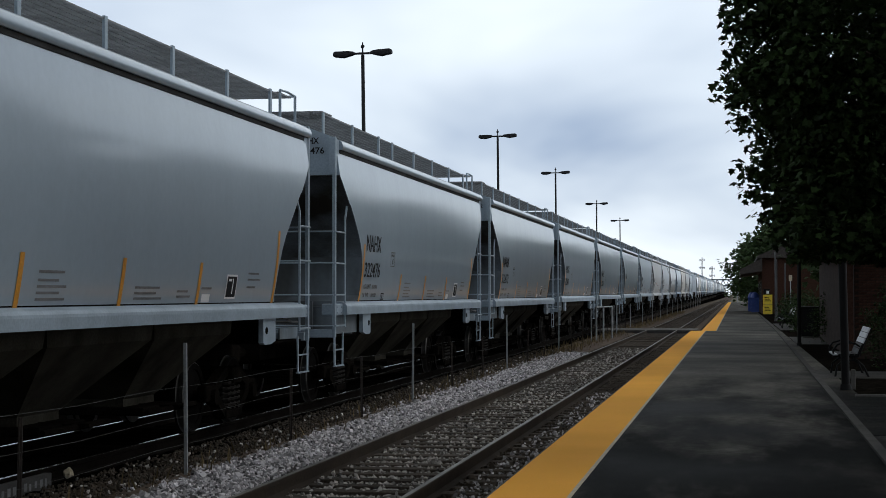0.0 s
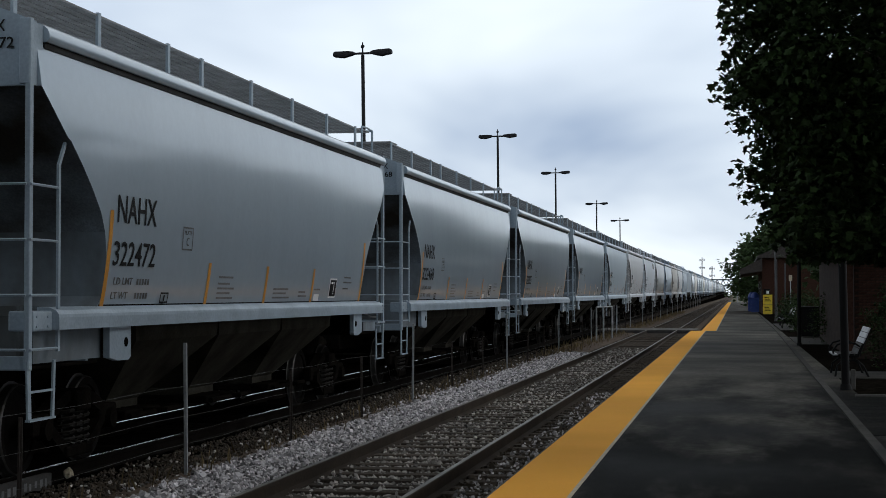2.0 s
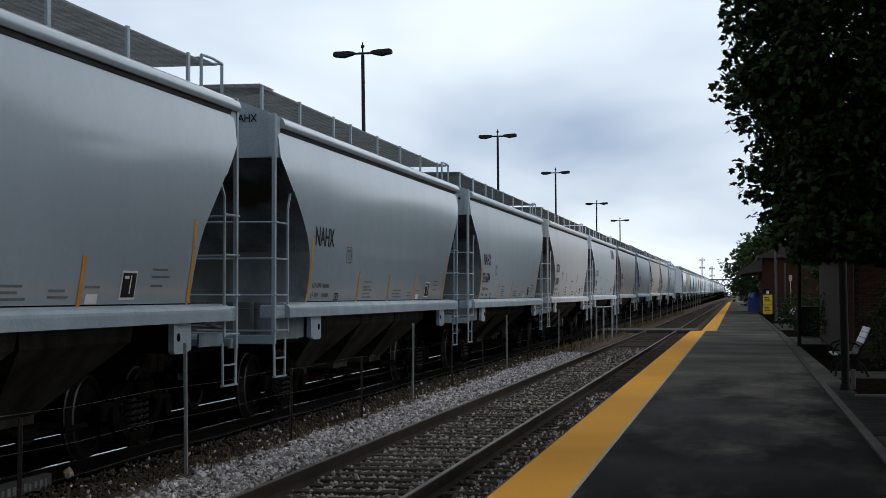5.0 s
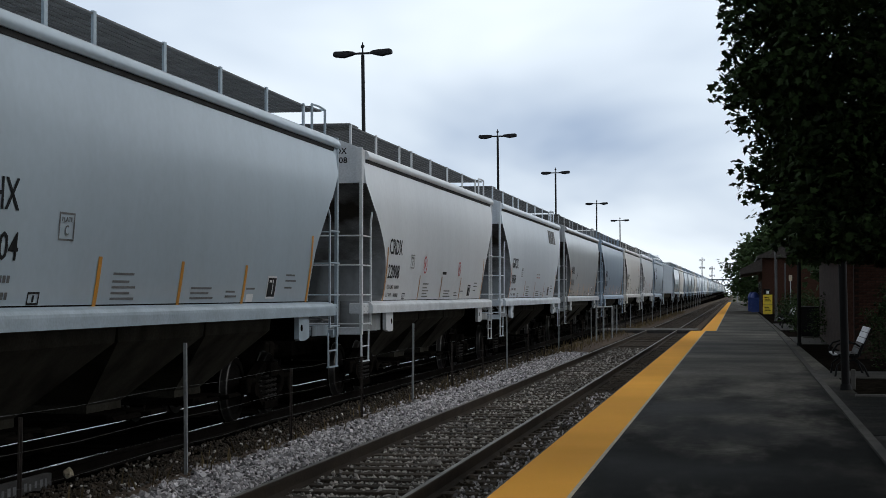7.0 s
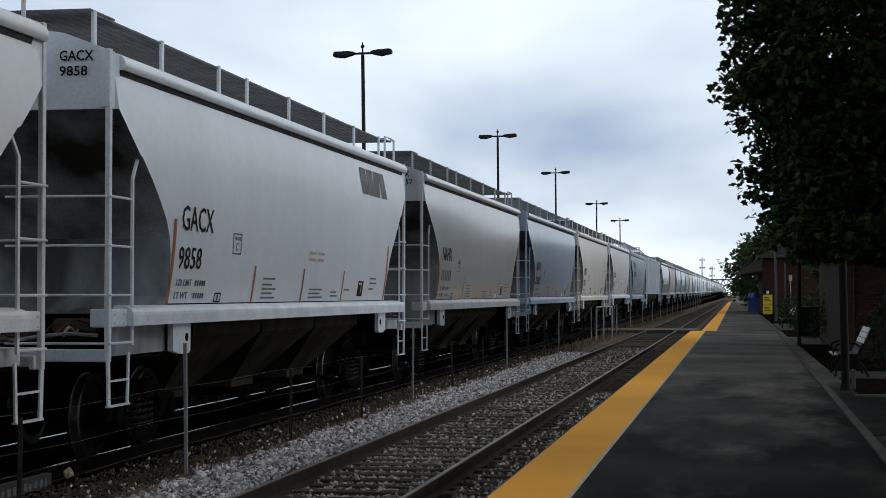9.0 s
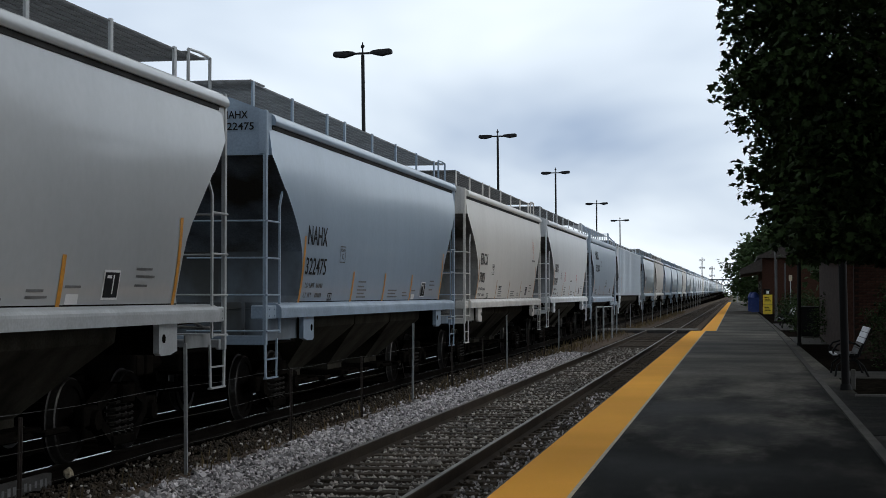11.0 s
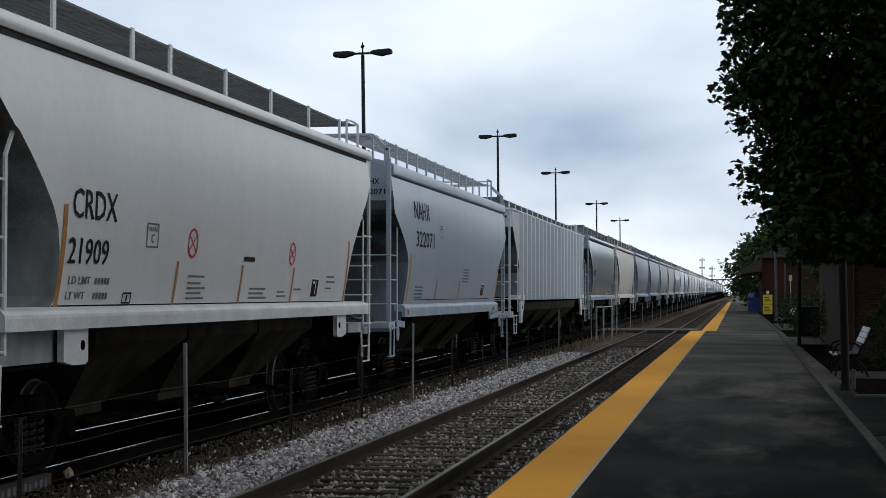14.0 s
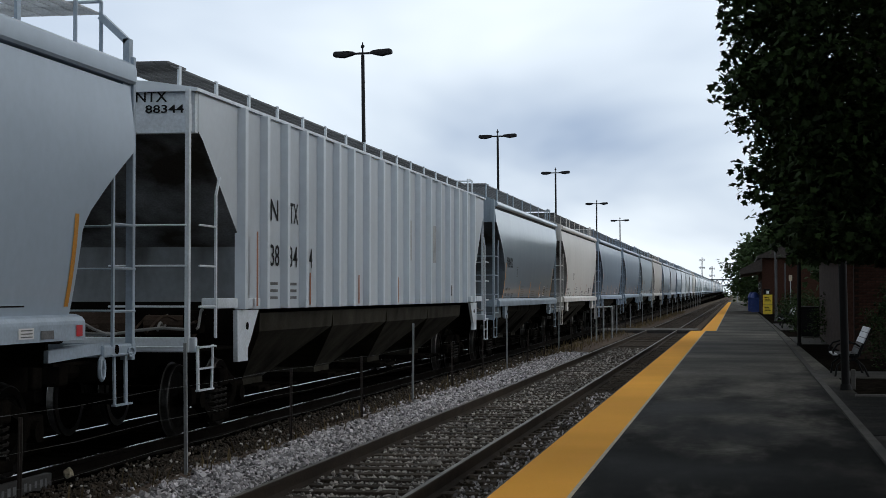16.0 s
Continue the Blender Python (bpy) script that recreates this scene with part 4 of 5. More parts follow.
# style, colour, reporting mark, number
TRAIN = [("curved", STEEL, "NAHX", ""), ("curved", STEEL, "NAHX", ""), ("curved", STEEL, "NAHX", "322476"), ("curved", STEEL, "NAHX", "322472"), ("curved", STEEL, "NAHX", "322468"),
         ("curved", STEEL, "NAHX", "322355"), ("curved", STEEL, "NAHX", ""), ("curved", PALE, "NAHX", "321604"), ("curved", CHALK, "CRDX", "22008"),
         ("curved", WHITE, "GACX", "9858"), ("curved", NEUTRAL, "NAHX", ""), ("curved", SLATE, "NAHX", "322475"), ("curved", WARM, "ERCX", "7003"),
         ("curved", CHALK, "CRDX", "21909"), ("teardrop", PEWTER, "NAHX", "322071"), ("ribbed", ICE, "NTX", "88344"), ("curved", STEEL, "NAHX", ""),
         ("curved", WARM, "", ""), ("curved", SLATE, "", ""), ("curved", SLATE, "", ""), ("curved", PALE, "", "")]
rng = random.Random(5)
while len(TRAIN) < 62:
    TRAIN.append(("curved", rng.choice([STEEL, STEEL, SLATE, PALE, WARM, WHITE]), "", ""))
WORDS = {STEEL: "glossy steel-grey", SLATE: "blue-grey", WARM: "warm off-white", CHALK: "chalky white", PEWTER: "pewter blue-grey", WHITE: "clean white", ICE: "cold white", PALE: "pale grey", NEUTRAL: "neutral grey"}
# how far the paint still shines: fresh grey cars mirror the trees, chalky white ones hardly
GLOSS = {PEWTER: 0.2, STEEL: 0.8, SLATE: 0.5, NEUTRAL: 0.6, PALE: 0.25, WHITE: 0.15, WARM: 0.05, ICE: 0.1}
GROUP = "cars of the passing freight train"

# slack between the couplers, car by car
NUDGE = {1: 0.2, 2: 0.17, 3: 0.09, 4: 0.05, 5: -0.07, 6: 0.0, 7: -0.09, 8: -0.03, 9: -0.10, 10: 0.05, 11: 0.18, 12: -0.02, 13: 0.15, 14: 0.14, 15: 0.66}
protos, cars = {}, []
place = FIRST - 2 * PITCH
for style, colour, mark, number in TRAIN:
    if style not in protos:
        car = protos[style] = hopper_car(style)
    else:
        car = copy_thing(protos[style], Matrix())
    shape = {"curved": "curved-side covered hopper car", "teardrop": "rounded short-silled covered hopper car", "ribbed": "long ribbed-side covered hopper car"}[style]
    tagged(car, f"{WORDS[colour]} {shape} on the far track", "freight car", GROUP)
    for o in car.children_recursive:
        o.color = (*colour, GLOSS.get(colour, 0.1))
        if style == "ribbed" and o.name.split(".")[0] == "body":
            o.color = (0.56, 0.615, 0.67, 0.1)  # panels toned darker than the ribs, in place of the shade between them
        if o.name.split(".")[0] in ("grating", "crosswalk"):
            o.color = (0.5, 0.52, 0.54, 1) if style == "teardrop" else (0.24, 0.25, 0.26, 1) if colour in (STEEL, SLATE) else (0.13, 0.135, 0.14, 1)
    cars.append((car, place + NUDGE.get(len(cars), 0), style, colour, mark, number))
    place += PITCH if style != "ribbed" else 25.95
    if len(cars) == 33:
        protos["curved"] = strip_down(copy_thing(protos["curved"], Matrix()))
        place += PITCH
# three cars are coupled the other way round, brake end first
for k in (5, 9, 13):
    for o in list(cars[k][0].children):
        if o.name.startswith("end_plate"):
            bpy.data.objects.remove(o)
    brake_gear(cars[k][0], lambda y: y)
for o in [TRUCK, *TRUCK.children_recursive]:
    bpy.data.objects.remove(o)


def decal(name, car, y0, y1, z0, z1, material, label="", flat_side=None, lift=0.006, slant=0.0):
    """A thin marking laid on the near side between two heights."""
    bm = bmesh.new()
    n = max(1, int((z1 - z0) / 0.1))
    rows = []
    for k in range(n + 1):
        z = z0 + (z1 - z0) * k / n
        x = side_x(z) + lift if flat_side is None else flat_side + lift
        rows.append([bm.verts.new((x, y + slant * (z0 + z1 - 2 * z), z)) for y in (y0, y1)])
    for a, b in zip(rows, rows[1:]):
        bm.faces.new((a[0], a[1], b[1], b[0]))
    return part(name, bm, material, car, label)


def side_words(name, text, y0, y1, z0, cap, car, material=None, flat_side=None):
    """Lettering between y0 and y1 whose capitals are cap high, bent to the side of the car."""
    ob = words(name, text, cap / 0.69, car, Matrix(), material, bold=0.0018 if cap > 0.15 else 0.0008)
    co = [v.co.copy() for v in ob.data.vertices]
    lo, hi = min(p.x for p in co), max(p.x for p in co)
    for v, p in zip(ob.data.vertices, co):
        z = z0 + p.y
        v.co = Vector(((side_x(z) if flat_side is None else flat_side) + 0.008 + p.z, y0 + (y1 - y0) * (p.x - lo) / (hi - lo), z))
    return ob


def end_words(name, text, x0, x1, z0, cap, car, y=0.085, material=None):
    ob = words(name, text, cap / 0.69, car, Matrix(), material, bold=0.002)
    co = [v.co.copy() for v in ob.data.vertices]
    lo, hi = min(p.x for p in co), max(p.x for p in co)
    for v, p in zip(ob.data.vertices, co):
        v.co = Vector((x0 + (x1 - x0) * (p.x - lo) / (hi - lo), y - p.z, z0 + p.y))
    return ob


def placard(car, y, z, w, h, flat_side=None):
    decal("placard", car, y, y + w, z, z + h, M_WHITE, "white-framed black placard", flat_side)
    decal("placard_field", car, y + 0.03, y + w - 0.03, z + 0.025, z + h - 0.025, M_LETTER, "", flat_side, 0.010)
    decal("placard_mark", car, y + w * 0.55, y + w * 0.62, z + 0.06, z + h - 0.05, M_WHITE, "", flat_side, 0.013)
    decal("placard_mark", car, y + 0.08, y + w * 0.45, z + h * 0.72, z + h * 0.82, M_WHITE, "", flat_side, 0.013)


def outline_box(car, y, z, w, h, material):
    for a, b, c, d in ((y, y + w, z, z + 0.018), (y, y + w, z + h - 0.018, z + h), (y, y + 0.025, z, z + h), (y + w - 0.025, y + w, z, z + h)):
        decal("plate_line", car, a, b, c, d, material)
    if h > 0.2:
        side_words("plate_word", "PLATE", y + 0.06, y + w - 0.06, z + h * 0.67, 0.045, car, material)
        side_words("plate_letter", "C", y + w * 0.38, y + w * 0.62, z + h * 0.2, 0.095, car, material)
    else:
        decal("plate_mark", car, y + w * 0.42, y + w * 0.58, z + h * 0.2, z + h * 0.75, material)


def ring(bm, y, z, r, width, n=20):
    rows = []
    for k in range(n):
        a = 2 * math.pi * k / n
        rows.append([bm.verts.new((side_x(z + rr * math.sin(a)) + 0.008, y + rr * math.cos(a), z + rr * math.sin(a))) for rr in (r, r - width)])
    for k in range(n):
        a, b = rows[k], rows[(k + 1) % n]
        bm.faces.new((a[0], b[0], b[1], a[1]))


for k, (car, y, style, colour, mark, number) in enumerate(cars[:24]):
    grey = colour in (STEEL, SLATE, PALE, NEUTRAL, PEWTER)
    stripe = M_STRIPE if grey else M_DULLAMBER if mark in ("CRDX", "ERCX") else M_ORANGE
    if style == "curved":
        decal("reflector", car, 1.82, 1.92, 1.68, 2.68, stripe)
        for yy in (5.24, 7.84, 10.44):
            decal("reflector", car, yy, yy + (0.10 if grey else 0.075), 1.68, 2.20, stripe)
        decal("reflector", car, 13.80, 13.90, 1.70, 2.70, stripe)
        placard(car, 11.58, 1.76, 0.46, 0.31)
        decal("label_plate", car, 10.65, 10.97, 1.72, 1.82, M_WHITE)
        outline_box(car, 4.15, 2.33, 0.38, 0.27, M_LETTER if mark == "ERCX" else M_FADED)
        outline_box(car, 3.62, 1.72, 0.27, 0.12, M_LETTER)
        for yy, zz, ln in ((5.7, 1.76, 0.7), (5.7, 1.82, 0.55), (5.7, 1.88, 0.7), (5.7, 1.94, 0.5), (5.7, 2.02, 0.62), (8.3, 1.76, 0.9), (8.3, 1.82, 0.7), (8.3, 1.88, 0.8), (9.7, 1.78, 0.5),
                           (9.7, 1.84, 0.4), (12.5, 2.0, 0.6), (12.5, 2.08, 0.5), (12.5, 1.9, 0.4), (10.6, 1.88, 0.4)):
            decal("small_print", car, yy, yy + ln, zz, zz + 0.025, M_FADED)
    if style == "curved" and (mark or k > 15):
        if mark:
            y0 = 2.1 if mark in ("GACX", "ERCX") else 2.03
            side_words("reporting_mark", mark, y0, y0 + 1.19, 2.565, 0.285, car)
            x0 = 0.95 if mark in ("GACX", "ERCX") else 0.875
            end_words("end_mark", mark, x0, x0 + 0.375, 4.258, 0.105, car)
        if number:
            side_words("car_number", number, y0 - 0.03, y0 - 0.03 + 0.212 * len(number), 2.12, 0.25, car)
            end_words("end_number", number, x0, x0 + 0.077 * len(number), 4.10, 0.10, car)
        side_words("load_limit", "LD LMT", 2.10, 2.66, 1.92, 0.075, car, M_FADED)
        side_words("light_weight", "LT WT", 2.08, 2.56, 1.77, 0.075, car, M_FADED)
        for zz in (1.92, 1.77):
            for j in range(5):
                decal("weight_figure", car, 2.78 + 0.085 * j, 2.84 + 0.085 * j, zz, zz + 0.065, M_FADED)
    if k == 10:
        end_words("end_number", "57", 1.17, 1.32, 4.093, 0.105, car)
        for a in (0.93, 1.01, 1.09):
            bm = bmesh.new()
            box(bm, a, a + 0.055, 0.076, 0.088, 4.093, 4.198)
            part("end_number_bar", bm, M_FADED, car)
        for a in range(6):
            decal("car_number_bar", car, 2.06 + 0.212 * a, 2.21 + 0.212 * a, 2.12, 2.35, M_FADED)
    if mark == "GACX":
        # the owner's emblem as four plain slanted blocks
        for j in range(4):
            decal("emblem_block", car, 11.7 + j * 0.52, 12.17 + j * 0.52, 3.55, 4.00, M_FADED, slant=(0.12, 0.05, -0.05, 0.2)[j])
        for yy in (8.1, 8.6):
            decal("notice", car, yy, yy + 0.42, 2.32, 2.36, M_PINK)
            decal("notice", car, yy, yy + 0.42, 2.42, 2.46, M_FADED2)
    if mark == "CRDX":
        first = number == "21909"
        for yy, zz, r, m in ((5.75, 2.42, 0.18, M_RED), (10.12 if not first else 10.3, 2.40, 0.17, M_RED)):
            bm = bmesh.new()
            ring(bm, yy, zz, r, r * 0.18)
            part("warning_ring", bm, m, car, "prohibition ring")
            for lean in (0.75, -0.75):
                decal("warning_bar", car, yy - 0.02, yy + 0.02, zz - r * 0.6, zz + r * 0.6, m, slant=lean)
        decal("small_print", car, 7.9, 8.4, 2.25, 2.31, M_LETTER)
    if mark == "ERCX":
        # a round emblem of two rings with four points
        for r, w in ((0.20, 0.035), (0.10, 0.04)):
            bm = bmesh.new()
            ring(bm, 13.15, 3.28, r, w)
            part("emblem_ring", bm, M_AMBERMARK, car, "faded salmon-red emblem ring")
        bm = bmesh.new()
        ring(bm, 13.22, 3.04, 0.12, 0.03)
        part("emblem_ring", bm, M_AMBERMARK, car)
        for dy, dz, w, h in ((0, 0.22, 0.06, 0.10), (-0.24, 0, 0.08, 0.05), (0.24, 0, 0.08, 0.05), (0, -0.02, 0.05, 0.05)):
            decal("emblem_point", car, 13.15 + dy - w / 2, 13.15 + dy + w / 2, 3.28 + dz - h / 2, 3.28 + dz + h / 2, M_AMBERMARK)
        for a, b in ((12.85, 13.08), (13.14, 13.52)):
            decal("emblem_bar", car, a, b, 2.83, 2.885, M_FADED)
        side_words("warning", "WARNING", 5.72, 6.2, 1.98, 0.06, car, M_FADED)
    if style == "teardrop":
        side_words("reporting_mark", "NAHX", 2.12, 3.85, 3.33, 0.36, car)
        side_words("car_number", "322071", 2.26, 4.30, 2.78, 0.31, car)
        end_words("end_mark", "NAHX", 0.95, 1.33, 3.885, 0.11, car)
        end_words("end_number", "322071", 0.97, 1.44, 3.695, 0.10, car)
        decal("reflector", car, 1.74, 1.85, 1.70, 2.6, stripe)
        for yy in (4.9, 7.95):
            decal("reflector", car, yy, yy + 0.1, 1.68, 2.14, M_ORANGE)
        decal("reflector", car, 14.02, 14.12, 1.70, 2.6, stripe)
        placard(car, 11.35, 1.76, 0.55, 0.32)
        outline_box(car, 5.05, 3.03, 0.36, 0.27, M_FADED)
        for yy in (1.58, 14.15):
            decal("sill_marker", car, yy, yy + 0.16, 1.41, 1.52, M_RED, "red reflector on the sill", 1.577)
        decal("sill_plate", car, 12.80, 13.14, 1.41, 1.51, M_WHITE, "", 1.577)
        for j in range(3):
            decal("sill_plate_line", car, 12.84, 13.10, 1.425 + 0.03 * j, 1.435 + 0.03 * j, M_FADED, "", 1.58)
        decal("sill_plate", car, 13.30, 13.60, 1.40, 1.48, M_FADED, "dark grey plate", 1.577)
        for j in range(5):
            decal("small_print", car, 8.3, 9.2, 2.1 + j * 0.07, 2.13 + j * 0.07, M_FADED)
        for j in range(4):
            decal("small_print", car, 2.5, 3.4, 1.74 + j * 0.07, 1.77 + j * 0.07, M_FADED)
    if style == "ribbed":
        # the marks stand on flat panels between the ribs, so parts of them are missing
        side_words("reporting_mark", "N", 3.46, 3.86, 2.86, 0.30, car, flat_side=1.46)
        side_words("reporting_mark", "TX", 4.50, 4.98, 2.86, 0.30, car, flat_side=1.46)
        side_words("car_number", "38", 3.46, 3.92, 2.22, 0.30, car, flat_side=1.46)
        side_words("car_number", "34", 4.46, 4.94, 2.22, 0.30, car, flat_side=1.46)
        side_words("car_number", "4", 5.66, 5.84, 2.22, 0.30, car, flat_side=1.46)
        end_words("end_mark", "NTX", 0.70, 1.10, 4.16, 0.13, car, 0.11)
        end_words("end_number", "88344", 0.82, 1.31, 4.025, 0.095, car, 0.11)
        decal("reflector", car, 2.38, 2.46, 1.66, 2.66, M_ORANGE, "", 1.57)
        for yy in (5.68, 9.1, 12.6, 16.0, 19.5):
            decal("reflector", car, yy, yy + 0.09, 1.66, 2.15, M_ORANGE, "", 1.46)
        placard(car, 18.45, 1.75, 0.5, 0.3, 1.46)
        for yy in (3.45, 4.5):
            for j in range(3):
                decal("small_print", car, yy, yy + 0.4, 1.75 + j * 0.1, 1.79 + j * 0.1, M_FADED, "", 1.46)
        for yy in (13.4, 16.45):
            decal("worn_patch", car, yy, yy + 0.6, 2.5, 3.3, M_FADED2, "grey primer patch", 1.46)


# ---- lamp posts of the car park beyond the train ----
def lamp_post():
    post = empty("street_lamp")
    bm = bmesh.new()
    bar(bm, (0, 0, -0.6), (0, 0, 10.0), 0.085, 10, 0.06)
    bar(bm, (0, 0, -0.62), (0, 0, -0.2), 0.2, 10, 0.14)
    smooth(part("pole", bm, M_LAMP, post))
    bm = bmesh.new()
    bar(bm, (-0.5, 0, 10.06), (0.5, 0, 10.06), 0.04, 8)
    bar(bm, (0, 0, 9.9), (0, 0, 10.45), 0.035, 8, 0.02)
    bmesh.ops.create_uvsphere(bm, u_segments=8, v_segments=6, radius=0.07, matrix=Matrix.Translation((0, 0, 10.3)))
    part("cross_arm", bm, M_LAMP, post)
    for s in (-1, 1):
        bm = bmesh.new()
        up = 0.055 if s > 0 else -0.01
        prof = [(0.28, 10.04), (0.30, 10.12), (0.50, 10.15), (0.95, 10.15), (1.01, 10.12), (1.03, 10.06), (1.02, 9.99), (0.96, 9.965), (0.66, 9.93), (0.46, 9.98)]
        extrude_profile(bm, [(s * x, z + up * (x - 0.28)) for x, z in prof], "y", -0.15, 0.15)
        edges = [e for e in bm.edges if abs(e.verts[0].co.y - e.verts[1].co.y) < 0.01]
        bmesh.ops.bevel(bm, geom=edges, offset=0.03, segments=2, affect="EDGES", profile=0.5)
        head = smooth(part("lamp_head", bm, M_LAMP, post, "flat dark luminaire, unlit"))
        bm = bmesh.new()
        box(bm, s * 0.6, s * 0.9, -0.09, 0.09, 9.955 + up * 0.5, 9.985)
        part("lens", bm, M_LENS, head)
    return tagged(post, "tall dark twin-arm car park lamp post, unlit", "street lamp", "car park lamps")


lamp = lamp_post()
lamp.matrix_basis = pose(-12.48, 56.86, 0.05, 0, -0.8, 0)
for y, dz, lean, x in ((90.35, 0.27, -0.6, -12.5), (120.0, 0.39, -0.4, -12.52), (156.3, 0.1, 0, -12.6), (189.0, -0.05, -0.3, -12.6)):
    copy_thing(lamp, pose(x, y, dz, 0, lean, 0))


# ---- wire fence between the tracks ----
FENCE_X = -5.86
M_RUST2 = mat("dull_wire", (0.09, 0.088, 0.085), 0.6, metal=0.4, var=0.2, bump=0)


def fence():
    thing = empty("wire_fence")
    tagged(thing, "sagging wire fence on pale posts and rusty stakes between the tracks", "fence")
    bm = bmesh.new()
    box(bm, -0.018, 0.018, -0.018, 0.018, -0.16, 1.30, 0.003)
    tall = None
    for k in range(22):
        y = 17.63 + 13.05 * k
        if tall is None:
            p = tall = part("post", bm, M_POST, thing, "pale galvanised post")
        else:
            p = new("post", tall.data)
            p.parent, p["label"] = thing, "pale galvanised post"
        p.matrix_basis = pose(FENCE_X, y, random.uniform(-0.05, 0.02), random.uniform(-0.6, 0.6), random.uniform(-0.6, 0.6), 0)
    bm = bmesh.new()
    flat(bm, (0, 0, -0.17), (0, 0, 0.86), 0.03, 0.016, (0, 1, 0))
    flat(bm, (0.012, 0, -0.17), (0.012, 0, 0.86), 0.03, 0.008, (1, 0, 0))
    stake = None
    for k in range(-1, 20):
        for j in (1, 2):
            y = 17.63 + 13.05 * k + 4.35 * j
            if stake is None:
                p = stake = part("stake", bm, M_RUST, thing, "thin rusty stake")
            else:
                p = new("stake", stake.data)
                p.parent, p["label"] = thing, "thin rusty stake"
            p.matrix_basis = pose(FENCE_X, y, random.uniform(-0.08, 0.0), random.uniform(-1.5, 1.5), random.uniform(-1.5, 1.5), 0)
    for z in (0.22, 0.52, 0.84):
        bm = bmesh.new()
        ys = [8 + 4.32 * k for k in range(34)]
        for a, b in zip(ys, ys[1:]):
            m = (a + b) / 2
            bar(bm, (FENCE_X + 0.02, a, z), (FENCE_X + 0.02, m, z - 0.025), 0.0013, 3)
            bar(bm, (FENCE_X + 0.02, m, z - 0.025), (FENCE_X + 0.02, b, z), 0.0013, 3)
        part("wire", bm, M_RUST2, thing)
    # paired gate posts at the crossing
    for x, y, h in ((-5.73, 70.8, 1.3), (-5.55, 72.3, 1.3), (-5.39, 75.1, 1.3), (-5.8, 84.0, 1.3)):
        bm = bmesh.new()
        bar(bm, (x, y, -0.15), (x, y, h), 0.035, 8)
        part("gate_post", bm, M_POST, thing)
    bm = bmesh.new()
    bar(bm, (-5.73, 70.8, 1.28), (-5.39, 75.1, 1.28), 0.03, 6)
    part("gate_rail", bm, M_POST, thing)


fence()


# ---- foliage ----
LOBES = ((0.0, -0.05), (0.16, 0.02), (0.5, 0.05), (0.3, 0.32), (0.52, 0.62), (0.22, 0.6), (0.0, 1.0), (-0.22, 0.6), (-0.52, 0.62), (-0.3, 0.32), (-0.5, 0.05), (-0.16, 0.02))


def leaf_mesh(name, points, size, seed, droop=0.6, lobes=LOBES, fold=0.15):
    """Single leaves with a fold along the rib, one at each point, turned at random and hanging."""
    rng = np.random.default_rng(seed)
    n = len(points)
    shape = np.array([(x, y, abs(x) * fold) for x, y in lobes])
    m = len(shape)
    az = rng.uniform(0, 2 * np.pi, n)
    pitch = rng.normal(-droop, 0.55, n)
    roll = rng.normal(0, 0.5, n)
    s = size * rng.uniform(0.6, 1.25, n)
    ca, sa, cp, sp, cr, sr = np.cos(az), np.sin(az), np.cos(pitch), np.sin(pitch), np.cos(roll), np.sin(roll)
    yv = np.stack([ca * cp, sa * cp, sp], 1)
    xv0 = np.stack([-sa, ca, np.zeros(n)], 1)
    zv0 = np.cross(xv0, yv)
    xv = xv0 * cr[:, None] + zv0 * sr[:, None]
    zv = np.cross(xv, yv)
    v = points[:, None] + s[:, None, None] * (shape[None, :, 0:1] * xv[:, None] + shape[None, :, 1:2] * yv[:, None] + shape[None, :, 2:3] * zv[:, None])
    half = m // 2
    right = list(range(0, half + 1))
    left = [0] + list(range(half, m))
    faces = []
    for k in range(n):
        faces.append([k * m + i for i in right])
        faces.append([k * m + i for i in left])
    me = bpy.data.meshes.new(name)
    me.from_pydata(v.reshape(-1, 3).tolist(), [], faces)
    return me


def clumps(rng, centre, radii, count, per, spread, shell=0.55, keep=None):
    """Leaf places in clumps within an ellipsoid, thicker towards its skin."""
    c = rng.normal(size=(count, 3))
    c /= np.linalg.norm(c, axis=1)[:, None]
    c *= (shell + (1 - shell) * rng.uniform(0, 1, (count, 1)) ** 0.6)
    c *= 1 + 0.16 * np.sin(5 * c[:, 0:1] + 3 * c[:, 2:3]) + 0.1 * rng.normal(size=(count, 1))
    c = c * np.array(radii) + np.array(centre)
    off = rng.normal(size=(count, per, 3))
    off *= (spread * 1.7 * rng.uniform(0, 1, (count, per, 1)) ** 0.5) / np.linalg.norm(off, axis=2, keepdims=True)
    p = (c[:, None] + off * np.array((1, 1, 0.7))).reshape(-1, 3)
    return p if keep is None else p[keep(p)]


CROWNS = []


